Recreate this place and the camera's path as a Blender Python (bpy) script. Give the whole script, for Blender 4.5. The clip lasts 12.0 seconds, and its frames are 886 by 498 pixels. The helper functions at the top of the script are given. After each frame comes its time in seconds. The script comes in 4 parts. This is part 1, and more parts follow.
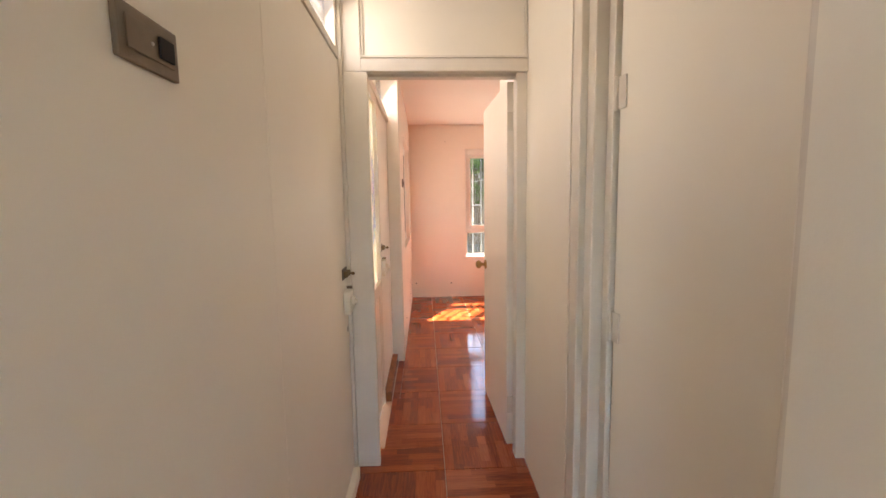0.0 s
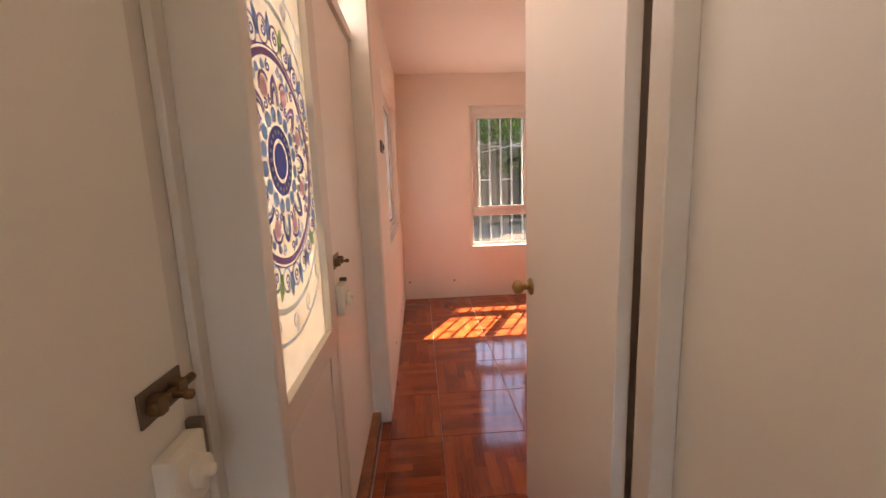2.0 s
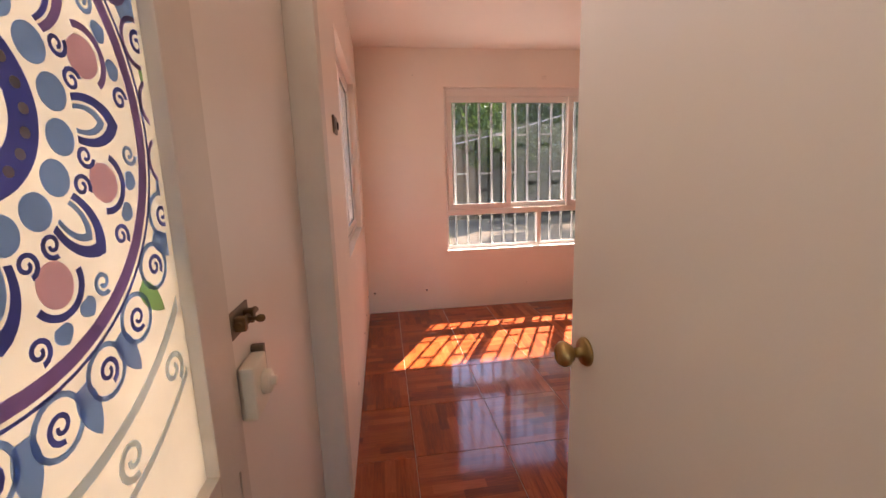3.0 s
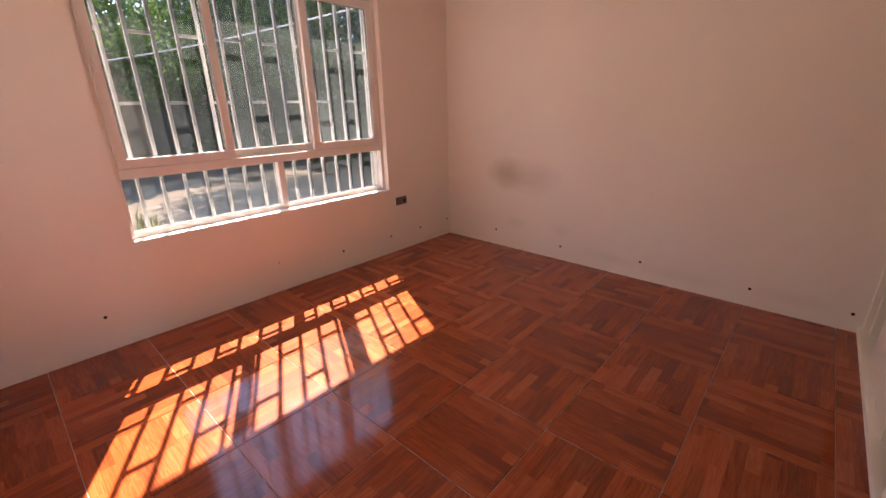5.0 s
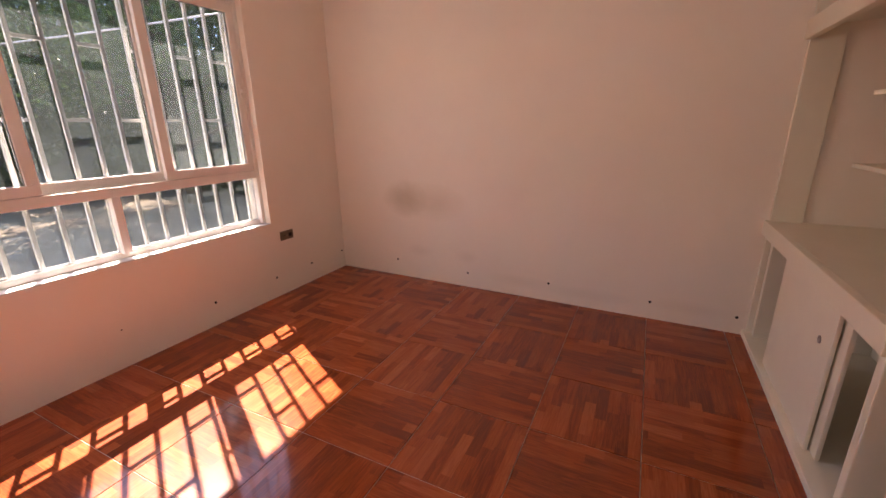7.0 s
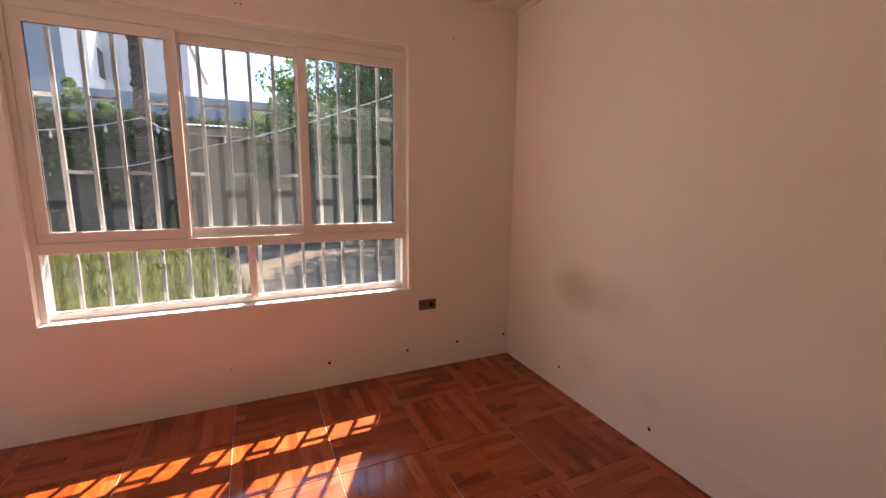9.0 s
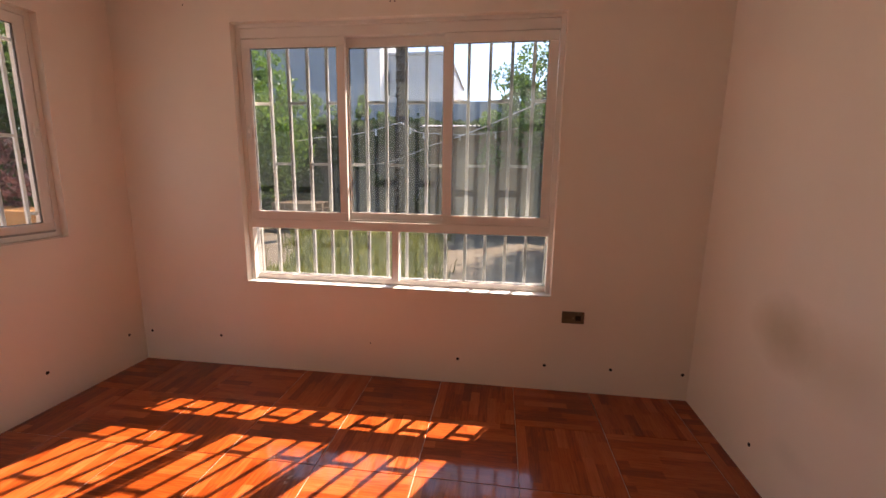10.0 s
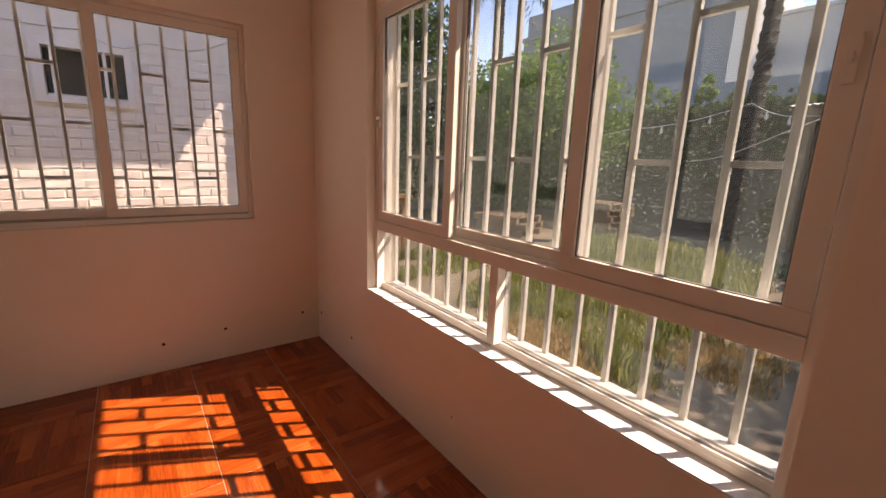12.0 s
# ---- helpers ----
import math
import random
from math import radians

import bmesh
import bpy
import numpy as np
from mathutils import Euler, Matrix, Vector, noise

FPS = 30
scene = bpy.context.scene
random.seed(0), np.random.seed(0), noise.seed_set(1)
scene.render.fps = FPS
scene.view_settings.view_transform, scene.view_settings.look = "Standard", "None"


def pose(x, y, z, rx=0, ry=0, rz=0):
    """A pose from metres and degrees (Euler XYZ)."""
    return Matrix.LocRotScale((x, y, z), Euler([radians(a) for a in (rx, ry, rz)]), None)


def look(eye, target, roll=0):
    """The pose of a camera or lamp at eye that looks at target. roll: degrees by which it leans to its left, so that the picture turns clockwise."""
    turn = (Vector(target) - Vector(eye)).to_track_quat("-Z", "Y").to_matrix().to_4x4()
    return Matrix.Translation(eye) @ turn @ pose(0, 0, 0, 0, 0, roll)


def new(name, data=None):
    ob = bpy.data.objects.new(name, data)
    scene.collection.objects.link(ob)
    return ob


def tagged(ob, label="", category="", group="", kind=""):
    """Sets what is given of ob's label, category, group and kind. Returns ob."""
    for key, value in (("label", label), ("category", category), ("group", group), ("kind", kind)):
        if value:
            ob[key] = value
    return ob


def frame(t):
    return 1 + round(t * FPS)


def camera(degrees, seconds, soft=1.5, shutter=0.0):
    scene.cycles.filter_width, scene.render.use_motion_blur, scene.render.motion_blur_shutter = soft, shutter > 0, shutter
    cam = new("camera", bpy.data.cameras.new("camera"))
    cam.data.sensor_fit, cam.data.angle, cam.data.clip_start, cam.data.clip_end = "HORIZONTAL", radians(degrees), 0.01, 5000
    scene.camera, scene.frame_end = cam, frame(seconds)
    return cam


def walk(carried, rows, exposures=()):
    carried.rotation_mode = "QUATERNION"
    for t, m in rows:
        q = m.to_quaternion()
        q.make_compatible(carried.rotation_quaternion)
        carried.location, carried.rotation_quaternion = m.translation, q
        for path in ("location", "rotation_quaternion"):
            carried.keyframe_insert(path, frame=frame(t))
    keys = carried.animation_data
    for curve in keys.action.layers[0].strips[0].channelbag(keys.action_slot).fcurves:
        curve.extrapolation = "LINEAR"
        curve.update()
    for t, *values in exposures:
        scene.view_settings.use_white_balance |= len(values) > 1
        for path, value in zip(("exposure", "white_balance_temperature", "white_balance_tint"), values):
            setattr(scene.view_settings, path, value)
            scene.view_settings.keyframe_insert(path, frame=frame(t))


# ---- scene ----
cam = camera(94.4, 12.0)
PATH = [
    (0, (0.204, -6.01, 1.378), (0.29, -4.024, 1.159), -0.9),
    (0.5, (0.228, -5.645, 1.364), (0.316, -3.665, 1.096), -0.9),
    (1, (0.223, -5.31, 1.339), (0.316, -3.336, 1.027), -1.3),
    (1.5, (0.205, -4.971, 1.359), (0.322, -3.003, 1.026), -1.7),
    (2, (0.219, -4.678, 1.36), (0.321, -2.707, 1.032), -2.1),
    (2.5, (0.201, -4.368, 1.342), (0.365, -2.402, 1.011), -1.9),
    (2.7, (0.187, -4.23, 1.357), (0.389, -2.269, 1.019), -1.8),
    (4.3, (0.282, -3.09, 1.318), (1.186, -1.395, 0.763), -1.2),
    (4.5, (0.287, -3.011, 1.316), (1.334, -1.413, 0.724), -1.2),
    (5, (0.335, -2.829, 1.296), (1.731, -1.556, 0.64), -1.3),
    (5.5, (0.406, -2.687, 1.295), (2.124, -1.87, 0.676), -1.8),
    (6, (0.406, -2.607, 1.302), (2.211, -1.983, 0.708), -1.6),
    (6.5, (0.394, -2.537, 1.296), (2.129, -1.722, 0.725), -1.0),
    (6.7, (0.439, -2.541, 1.292), (2.162, -1.702, 0.718), -0.9),
    (8.3, (1.294, -2.57, 1.357), (2.787, -1.306, 0.942), -1.8),
    (8.5, (1.413, -2.585, 1.361), (2.746, -1.136, 1.005), -1.4),
    (9, (1.802, -2.572, 1.318), (2.629, -0.779, 0.999), 0.6),
    (9.5, (2.131, -2.514, 1.307), (2.399, -0.56, 0.976), 1.0),
    (10, (2.411, -2.407, 1.295), (2.149, -0.457, 0.94), 0.8),
    (10.5, (2.67, -2.13, 1.276), (1.896, -0.324, 0.905), 0.5),
    (11, (2.831, -1.852, 1.292), (1.591, -0.334, 0.898), 0.3),
    (11.5, (2.913, -1.476, 1.283), (1.398, -0.247, 0.843), 1.5),
    (12, (2.881, -1.042, 1.331), (1.325, 0.145, 0.917), 2.1),
]
walk(cam, [(t, look(eye, target, roll)) for t, eye, target, roll in PATH],
     [(0.0, 4.54, 8200, 18), (1.0, 4.33, 8700, 22), (1.8, 3.97, 8800, 29), (2.7, 3.78, 8100, 27), (4.5, 3.66, 7600, 26), (6.5, 3.79, 7700, 24), (8.5, 3.57, 7700, 25), (9.5, 3.2, 8000, 23), (10.5, 2.95, 8400, 21), (12.0, 2.58, 9400, 25)])

# ---------------------------------------------------------------- light
SUN_DIR = Vector((0.39, 0.75, 1.0)).normalized()
world = bpy.data.worlds.new("sky")
scene.world = world
world.use_nodes = True
wn = world.node_tree.nodes
sky = wn.new("ShaderNodeTexSky")
sky.sky_type = "NISHITA"
sky.sun_disc = False
sky.sun_elevation = math.asin(SUN_DIR.z)
sky.sun_rotation = math.atan2(SUN_DIR.x, SUN_DIR.y)
sky.air_density = 1.0
sky.dust_density = 0.0
sky.altitude = 1200
sky.ozone_density = 3.0
wn["Background"].inputs["Strength"].default_value = 0.15
world.node_tree.links.new(sky.outputs["Color"], wn["Background"].inputs["Color"])
sun_data = bpy.data.lights.new("sun", "SUN")
sun_data.energy = 2.6
sun_data.angle = radians(0.53)
sun_data.color = (1.0, 0.96, 0.91)
sun = new("sun", sun_data)
sun.matrix_world = look(SUN_DIR * 30, (0, 0, 0))


def window_light(name, at, way, length, height, watts):
    """Skylight that comes in through a window's opening."""
    data = bpy.data.lights.new(name, "AREA")
    data.shape, data.size, data.size_y = "RECTANGLE", length, height
    data.energy, data.color = watts, (1.0, 0.98, 0.95)
    ob = new(name, data)
    ob.matrix_world = look(at, Vector(at) + Vector(way))


window_light("north_window_light", (1.77, 0.26, 1.36), (0, -1, -0.05), 1.86, 1.46, 1.1)
window_light("west_window_light", (-0.26, -1.105, 1.51), (1, 0, -0.05), 1.32, 1.12, 0.5)
window_light("entrance_transom_light", (-0.125, -3.18, 2.26), (1, 0, -0.6), 1.30, 0.26, 0.32)
window_light("hall_transom_light", (-0.215, -4.50, 2.25), (1, 0, -0.8), 0.88, 0.30, 0.20)


# ---------------------------------------------------------------- materials
def nodes_of(name):
    m = bpy.data.materials.new(name)
    m.use_nodes = True
    nt = m.node_tree
    return m, nt, nt.nodes["Principled BSDF"]


def add(nt, kind, **values):
    n = nt.nodes.new(kind)
    for key, value in values.items():
        n.inputs[key.replace("_", " ")].default_value = value
    return n


def coords(nt, stretch=(1, 1, 1), space="Object"):
    tc = nt.nodes.new("ShaderNodeTexCoord")
    mp = nt.nodes.new("ShaderNodeMapping")
    mp.inputs["Scale"].default_value = stretch
    nt.links.new(tc.outputs[space], mp.inputs["Vector"])
    return mp.outputs["Vector"]


def ramp(nt, fac, stops):
    r = nt.nodes.new("ShaderNodeValToRGB")
    els = r.color_ramp.elements
    while len(els) < len(stops):
        els.new(0.5)
    for e, (pos, col) in zip(els, stops):
        e.position, e.color = pos, (*col, 1)
    nt.links.new(fac, r.inputs["Fac"])
    return r.outputs["Color"]


def blend(nt, fac, a, b, mode="MIX"):
    mx = nt.nodes.new("ShaderNodeMix")
    mx.data_type, mx.blend_type = "RGBA", mode
    for sock, val in (("Factor", fac), ("A", a), ("B", b)):
        s = next(i for i in mx.inputs if i.name == sock and (i.type == ("VALUE" if sock == "Factor" else "RGBA")))
        if hasattr(val, "links"):
            nt.links.new(val, s)
        else:
            s.default_value = val if sock == "Factor" else (*val, 1)
    return next(o for o in mx.outputs if o.type == "RGBA")


def bump(nt, bsdf, height, strength, distance=0.01):
    b = nt.nodes.new("ShaderNodeBump")
    b.inputs["Strength"].default_value = strength
    b.inputs["Distance"].default_value = distance
    nt.links.new(height, b.inputs["Height"])
    nt.links.new(b.outputs["Normal"], bsdf.inputs["Normal"])


def paint(name, col, rough=0.6, spread=0.06, scale=1.6, relief=0.12, grain=90, space="Object", dirt=None):
    """Painted or plain surface with cloudy variation, fine grain and relief."""
    m, nt, b = nodes_of(name)
    v = coords(nt, space=space)
    big = add(nt, "ShaderNodeTexNoise", Scale=scale, Detail=4.0, Roughness=0.6)
    fine = add(nt, "ShaderNodeTexNoise", Scale=grain, Detail=3.0, Roughness=0.6)
    for n in (big, fine):
        nt.links.new(v, n.inputs["Vector"])
    lo = tuple(max(0, c * (1 - spread)) for c in col)
    hi = tuple(min(1, c * (1 + spread)) for c in col)
    c = ramp(nt, big.outputs["Fac"], [(0.3, lo), (0.7, hi)])
    if dirt:
        spots = add(nt, "ShaderNodeTexNoise", Scale=dirt[0], Detail=6.0, Roughness=0.7)
        nt.links.new(v, spots.inputs["Vector"])
        f = ramp(nt, spots.outputs["Fac"], [(dirt[1], (0, 0, 0)), (dirt[1] + 0.12, (1, 1, 1))])
        c = blend(nt, f, c, dirt[2])
    nt.links.new(c, b.inputs["Base Color"])
    b.inputs["Roughness"].default_value = rough
    bump(nt, b, fine.outputs["Fac"], relief, 0.004)
    return m


def metal(name, col, rough=0.35):
    m = paint(name, col, rough, 0.15, 20, 0.05, 200)
    m.node_tree.nodes["Principled BSDF"].inputs["Metallic"].default_value = 1.0
    return m


def tile_material(name, along_x):
    """Glazed ceramic floor tile printed with parquet strips."""
    m, nt, b = nodes_of(name)
    tc = nt.nodes.new("ShaderNodeTexCoord")
    sep = nt.nodes.new("ShaderNodeSeparateXYZ")
    nt.links.new(tc.outputs["Object"], sep.inputs[0])
    info = nt.nodes.new("ShaderNodeObjectInfo")
    u, w = ("X", "Y") if along_x else ("Y", "X")

    def mathn(op, a, c=None):
        n = nt.nodes.new("ShaderNodeMath")
        n.operation = op
        for i, val in enumerate((a, c)):
            if val is None:
                continue
            if hasattr(val, "links"):
                nt.links.new(val, n.inputs[i])
            else:
                n.inputs[i].default_value = val
        return n.outputs[0]

    across = mathn("ADD", mathn("MULTIPLY", sep.outputs[w], 19.94), 0.5)
    row = mathn("FLOOR", across)
    rnd = nt.nodes.new("ShaderNodeTexWhiteNoise")
    rnd.noise_dimensions = "1D"
    nt.links.new(mathn("ADD", row, 7.3), rnd.inputs["W"])
    along = mathn("ADD", mathn("MULTIPLY", sep.outputs[u], 4.2), mathn("MULTIPLY", rnd.outputs["Value"], 3.0))
    cell = mathn("FLOOR", along)
    rnd2 = nt.nodes.new("ShaderNodeTexWhiteNoise")
    rnd2.noise_dimensions = "2D"
    comb = nt.nodes.new("ShaderNodeCombineXYZ")
    nt.links.new(row, comb.inputs[0])
    nt.links.new(mathn("ADD", cell, mathn("FLOOR", mathn("MULTIPLY", info.outputs["Random"], 4.0))), comb.inputs[1])
    nt.links.new(comb.outputs[0], rnd2.inputs["Vector"])
    # stretched grain
    gv = nt.nodes.new("ShaderNodeCombineXYZ")
    nt.links.new(mathn("MULTIPLY", sep.outputs[u], 5.0), gv.inputs[0])
    nt.links.new(mathn("ADD", mathn("MULTIPLY", sep.outputs[w], 74.0), mathn("MULTIPLY", rnd2.outputs["Value"], 30.0)), gv.inputs[1])
    nt.links.new(mathn("MULTIPLY", info.outputs["Random"], 20.0), gv.inputs[2])
    grain = add(nt, "ShaderNodeTexNoise", Scale=1.0, Detail=5.0, Roughness=0.6, Distortion=1.6)
    nt.links.new(gv.outputs[0], grain.inputs["Vector"])
    odd = mathn("MULTIPLY", mathn("FLOORED_MODULO", row, 2.0), 0.17)
    tone = mathn("SUBTRACT", mathn("MULTIPLY", rnd2.outputs["Value"], 0.42), odd)
    tone = mathn("ADD", mathn("ADD", tone, mathn("MULTIPLY", mathn("SUBTRACT", grain.outputs["Fac"], 0.5), 1.0)), 0.37)
    c = ramp(nt, tone, [(0.0, (0.115, 0.016, 0.003)), (0.3, (0.19, 0.029, 0.005)), (0.55, (0.315, 0.056, 0.011)), (1.0, (0.48, 0.118, 0.036))])
    nt.links.new(c, b.inputs["Base Color"])
    smear = add(nt, "ShaderNodeTexNoise", Scale=9.0, Detail=4.0)
    nt.links.new(tc.outputs["Object"], smear.inputs["Vector"])
    r = nt.nodes.new("ShaderNodeMapRange")
    r.inputs["To Min"].default_value, r.inputs["To Max"].default_value = 0.05, 0.13
    nt.links.new(smear.outputs["Fac"], r.inputs["Value"])
    nt.links.new(r.outputs["Result"], b.inputs["Roughness"])
    b.inputs["IOR"].default_value = 1.52
    b.inputs["Specular IOR Level"].default_value = 0.5
    b.inputs["Coat Weight"].default_value = 0.10
    b.inputs["Coat Roughness"].default_value = 0.34
    wave = add(nt, "ShaderNodeTexNoise", Scale=6.0, Detail=1.0)
    nt.links.new(tc.outputs["Object"], wave.inputs["Vector"])
    bump(nt, b, wave.outputs["Fac"], 0.05, 0.01)
    return m


def glass(name, dust=0.1, tint=(1, 1, 1), rain=60):
    """Thin window glass: a tint that dims the view, a faint mirror, and a film of dust that scatters sunlight."""
    m, nt, b = nodes_of(name)
    nt.nodes.remove(b)
    out = nt.nodes["Material Output"]
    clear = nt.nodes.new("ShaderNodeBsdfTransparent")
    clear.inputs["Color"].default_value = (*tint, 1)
    gloss = nt.nodes.new("ShaderNodeBsdfGlossy")
    gloss.inputs["Roughness"].default_value = 0.02
    face = nt.nodes.new("ShaderNodeLayerWeight")
    power = nt.nodes.new("ShaderNodeMath")
    power.operation = "POWER"
    nt.links.new(face.outputs["Facing"], power.inputs[0])
    power.inputs[1].default_value = 5.0
    fres = nt.nodes.new("ShaderNodeMath")
    fres.operation = "MULTIPLY_ADD"
    nt.links.new(power.outputs[0], fres.inputs[0])
    fres.inputs[1].default_value, fres.inputs[2].default_value = 0.6, 0.012
    m1 = nt.nodes.new("ShaderNodeMixShader")
    nt.links.new(fres.outputs[0], m1.inputs[0])
    nt.links.new(clear.outputs[0], m1.inputs[1])
    nt.links.new(gloss.outputs[0], m1.inputs[2])
    film = nt.nodes.new("ShaderNodeBsdfTranslucent")
    film.inputs["Color"].default_value = (0.70, 0.85, 0.84, 1)
    v = coords(nt)
    spots = add(nt, "ShaderNodeTexNoise", Scale=rain, Detail=1.0, Roughness=0.5)
    cloud = add(nt, "ShaderNodeTexNoise", Scale=3.0, Detail=3.0)
    for n in (spots, cloud):
        nt.links.new(v, n.inputs["Vector"])
    rs = nt.nodes.new("ShaderNodeMapRange")
    for key, val in (("From Min", 0.62), ("From Max", 0.72), ("To Min", dust), ("To Max", dust * 5.0)):
        rs.inputs[key].default_value = val
    nt.links.new(spots.outputs["Fac"], rs.inputs["Value"])
    mul = nt.nodes.new("ShaderNodeMath")
    mul.operation = "MULTIPLY"
    rc = nt.nodes.new("ShaderNodeMapRange")
    for key, val in (("From Min", 0.3), ("From Max", 0.7), ("To Min", 0.7), ("To Max", 1.3)):
        rc.inputs[key].default_value = val
    nt.links.new(cloud.outputs["Fac"], rc.inputs["Value"])
    nt.links.new(rs.outputs[0], mul.inputs[0])
    nt.links.new(rc.outputs[0], mul.inputs[1])
    m2 = nt.nodes.new("ShaderNodeMixShader")
    nt.links.new(mul.outputs[0], m2.inputs[0])
    nt.links.new(m1.outputs[0], m2.inputs[1])
    nt.links.new(film.outputs[0], m2.inputs[2])
    nt.links.new(m2.outputs[0], out.inputs["Surface"])
    return m


def film_print(name, col, amount=0.85):
    """Frosted film on glass: light shines through it, diffused."""
    m, nt, b = nodes_of(name)
    out = nt.nodes["Material Output"]
    tr = nt.nodes.new("ShaderNodeBsdfTranslucent")
    v = coords(nt)
    n = add(nt, "ShaderNodeTexNoise", Scale=7.0, Detail=4.0)
    nt.links.new(v, n.inputs["Vector"])
    c = ramp(nt, n.outputs["Fac"], [(0.3, tuple(x * 0.86 for x in col)), (0.7, col)])
    nt.links.new(c, tr.inputs["Color"])
    nt.links.new(c, b.inputs["Base Color"])
    b.inputs["Roughness"].default_value = 0.12
    mx = nt.nodes.new("ShaderNodeMixShader")
    mx.inputs[0].default_value = amount
    nt.links.new(b.outputs[0], mx.inputs[1])
    nt.links.new(tr.outputs[0], mx.inputs[2])
    nt.links.new(mx.outputs[0], out.inputs["Surface"])
    return m


def leaf_material(name, lo, hi):
    m, nt, b = nodes_of(name)
    out = nt.nodes["Material Output"]
    geo = nt.nodes.new("ShaderNodeNewGeometry")
    c = ramp(nt, geo.outputs["Random Per Island"], [(0.0, lo), (1.0, hi)])
    nt.links.new(c, b.inputs["Base Color"])
    b.inputs["Roughness"].default_value = 0.45
    tr = nt.nodes.new("ShaderNodeBsdfTranslucent")
    nt.links.new(c, tr.inputs["Color"])
    mx = nt.nodes.new("ShaderNodeMixShader")
    mx.inputs[0].default_value = 0.5
    nt.links.new(b.outputs[0], mx.inputs[1])
    nt.links.new(tr.outputs[0], mx.inputs[2])
    nt.links.new(mx.outputs[0], out.inputs["Surface"])
    return m


WALL = paint("wall_paint", (0.92, 0.825, 0.725), 0.55, 0.03, 1.3, 0.10, 130, dirt=(1.7, 0.70, (0.85, 0.74, 0.635)))
WALL_E = paint("wall_paint_smudged", (0.92, 0.825, 0.725), 0.55, 0.03, 1.3, 0.10, 130, dirt=(1.7, 0.70, (0.85, 0.74, 0.635)))


def smudge(m, centre, radii, col, amount):
    """A soft grey-brown smear on the paint, with a ragged outline."""
    nt, b = m.node_tree, m.node_tree.nodes["Principled BSDF"]
    old = b.inputs["Base Color"].links[0].from_socket
    tc = nt.nodes.new("ShaderNodeTexCoord")
    mp = nt.nodes.new("ShaderNodeMapping")
    mp.vector_type = "TEXTURE"
    mp.inputs["Location"].default_value = centre
    mp.inputs["Scale"].default_value = radii
    nt.links.new(tc.outputs["Object"], mp.inputs["Vector"])
    ln = nt.nodes.new("ShaderNodeVectorMath")
    ln.operation = "LENGTH"
    nt.links.new(mp.outputs[0], ln.inputs[0])
    n = add(nt, "ShaderNodeTexNoise", Scale=9.0, Detail=5.0, Roughness=0.6)
    nt.links.new(tc.outputs["Object"], n.inputs["Vector"])
    s = nt.nodes.new("ShaderNodeMath")
    s.operation = "MULTIPLY_ADD"
    nt.links.new(n.outputs["Fac"], s.inputs[0])
    s.inputs[1].default_value = 0.3
    nt.links.new(ln.outputs["Value"], s.inputs[2])
    f = ramp(nt, s.outputs[0], [(0.35, (amount,) * 3), (1.0, (0, 0, 0))])
    nt.links.new(blend(nt, f, old, col), b.inputs["Base Color"])


smudge(WALL_E, (3.535, -0.72, 0.70), (0.5, 0.27, 0.20), (0.53, 0.44, 0.31), 0.60)
smudge(WALL_E, (3.53, -0.95, 0.69), (0.5, 0.42, 0.20), (0.60, 0.50, 0.37), 0.35)
for scuff_y, scuff_z, scuff_r in ((-0.86, 0.26, 0.16), (-1.30, 0.26, 0.13), (-1.75, 0.12, 0.35), (-2.25, 0.10, 0.40), (-2.9, 0.12, 0.30)):
    smudge(WALL_E, (3.50, scuff_y, scuff_z), (0.5, scuff_r, 0.07), (0.66, 0.57, 0.48), 0.22)
HALL = paint("hall_paint", (0.82, 0.765, 0.665), 0.5, 0.03, 1.1, 0.08, 120)
CEIL = paint("ceiling_paint", (0.93, 0.87, 0.80), 0.7, 0.02, 1.0, 0.06, 150)
DOOR = paint("door_enamel", (0.84, 0.78, 0.70), 0.42, 0.03, 1.2, 0.10, 60, dirt=(5, 0.74, (0.60, 0.53, 0.46)))
TRIM = paint("trim_enamel", (0.70, 0.64, 0.555), 0.42, 0.06, 3.0, 0.15, 50, dirt=(9, 0.70, (0.50, 0.44, 0.37)))
SHELFPAINT = paint("shelf_enamel", (0.86, 0.795, 0.66), 0.5, 0.04, 2.0, 0.10, 70, dirt=(6, 0.72, (0.55, 0.48, 0.40)))
ALU = paint("window_aluminium", (0.86, 0.81, 0.75), 0.35, 0.03, 3.0, 0.04, 120)
SILL = paint("sill_paint", (0.74, 0.73, 0.73), 0.5, 0.04, 4.0, 0.1, 80)
IRON = paint("iron_paint", (0.90, 0.87, 0.79), 0.4, 0.08, 9.0, 0.12, 60, dirt=(22, 0.70, (0.45, 0.36, 0.26)))
GROUT = paint("grout", (0.52, 0.37, 0.28), 0.8, 0.15, 6, 0.3, 120)
TILE_X = tile_material("floor_tile_x", True)
TILE_Y = tile_material("floor_tile_y", False)
SKIRT = paint("skirting_tile", (0.26, 0.085, 0.03), 0.15, 0.35, 14, 0.03, 40)
# darkens the view outside; panes cast no shadow, so daylight enters undimmed
VIEW_DIM = (0.56, 0.57, 0.58)
GLASS_L = glass("window_glass_light_dust", 0.007, VIEW_DIM)
GLASS_M = glass("window_glass_dusty", 0.012, VIEW_DIM, 130)
GLASS = glass("window_glass_very_dusty", 0.016, VIEW_DIM, 150)
GLASS_B = glass("window_glass_lower", 0.010, VIEW_DIM, 110)
# its tint likewise dims the bright wall next door
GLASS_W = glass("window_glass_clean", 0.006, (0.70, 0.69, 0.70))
FROST = film_print("frosted_film", (0.80, 0.74, 0.61))
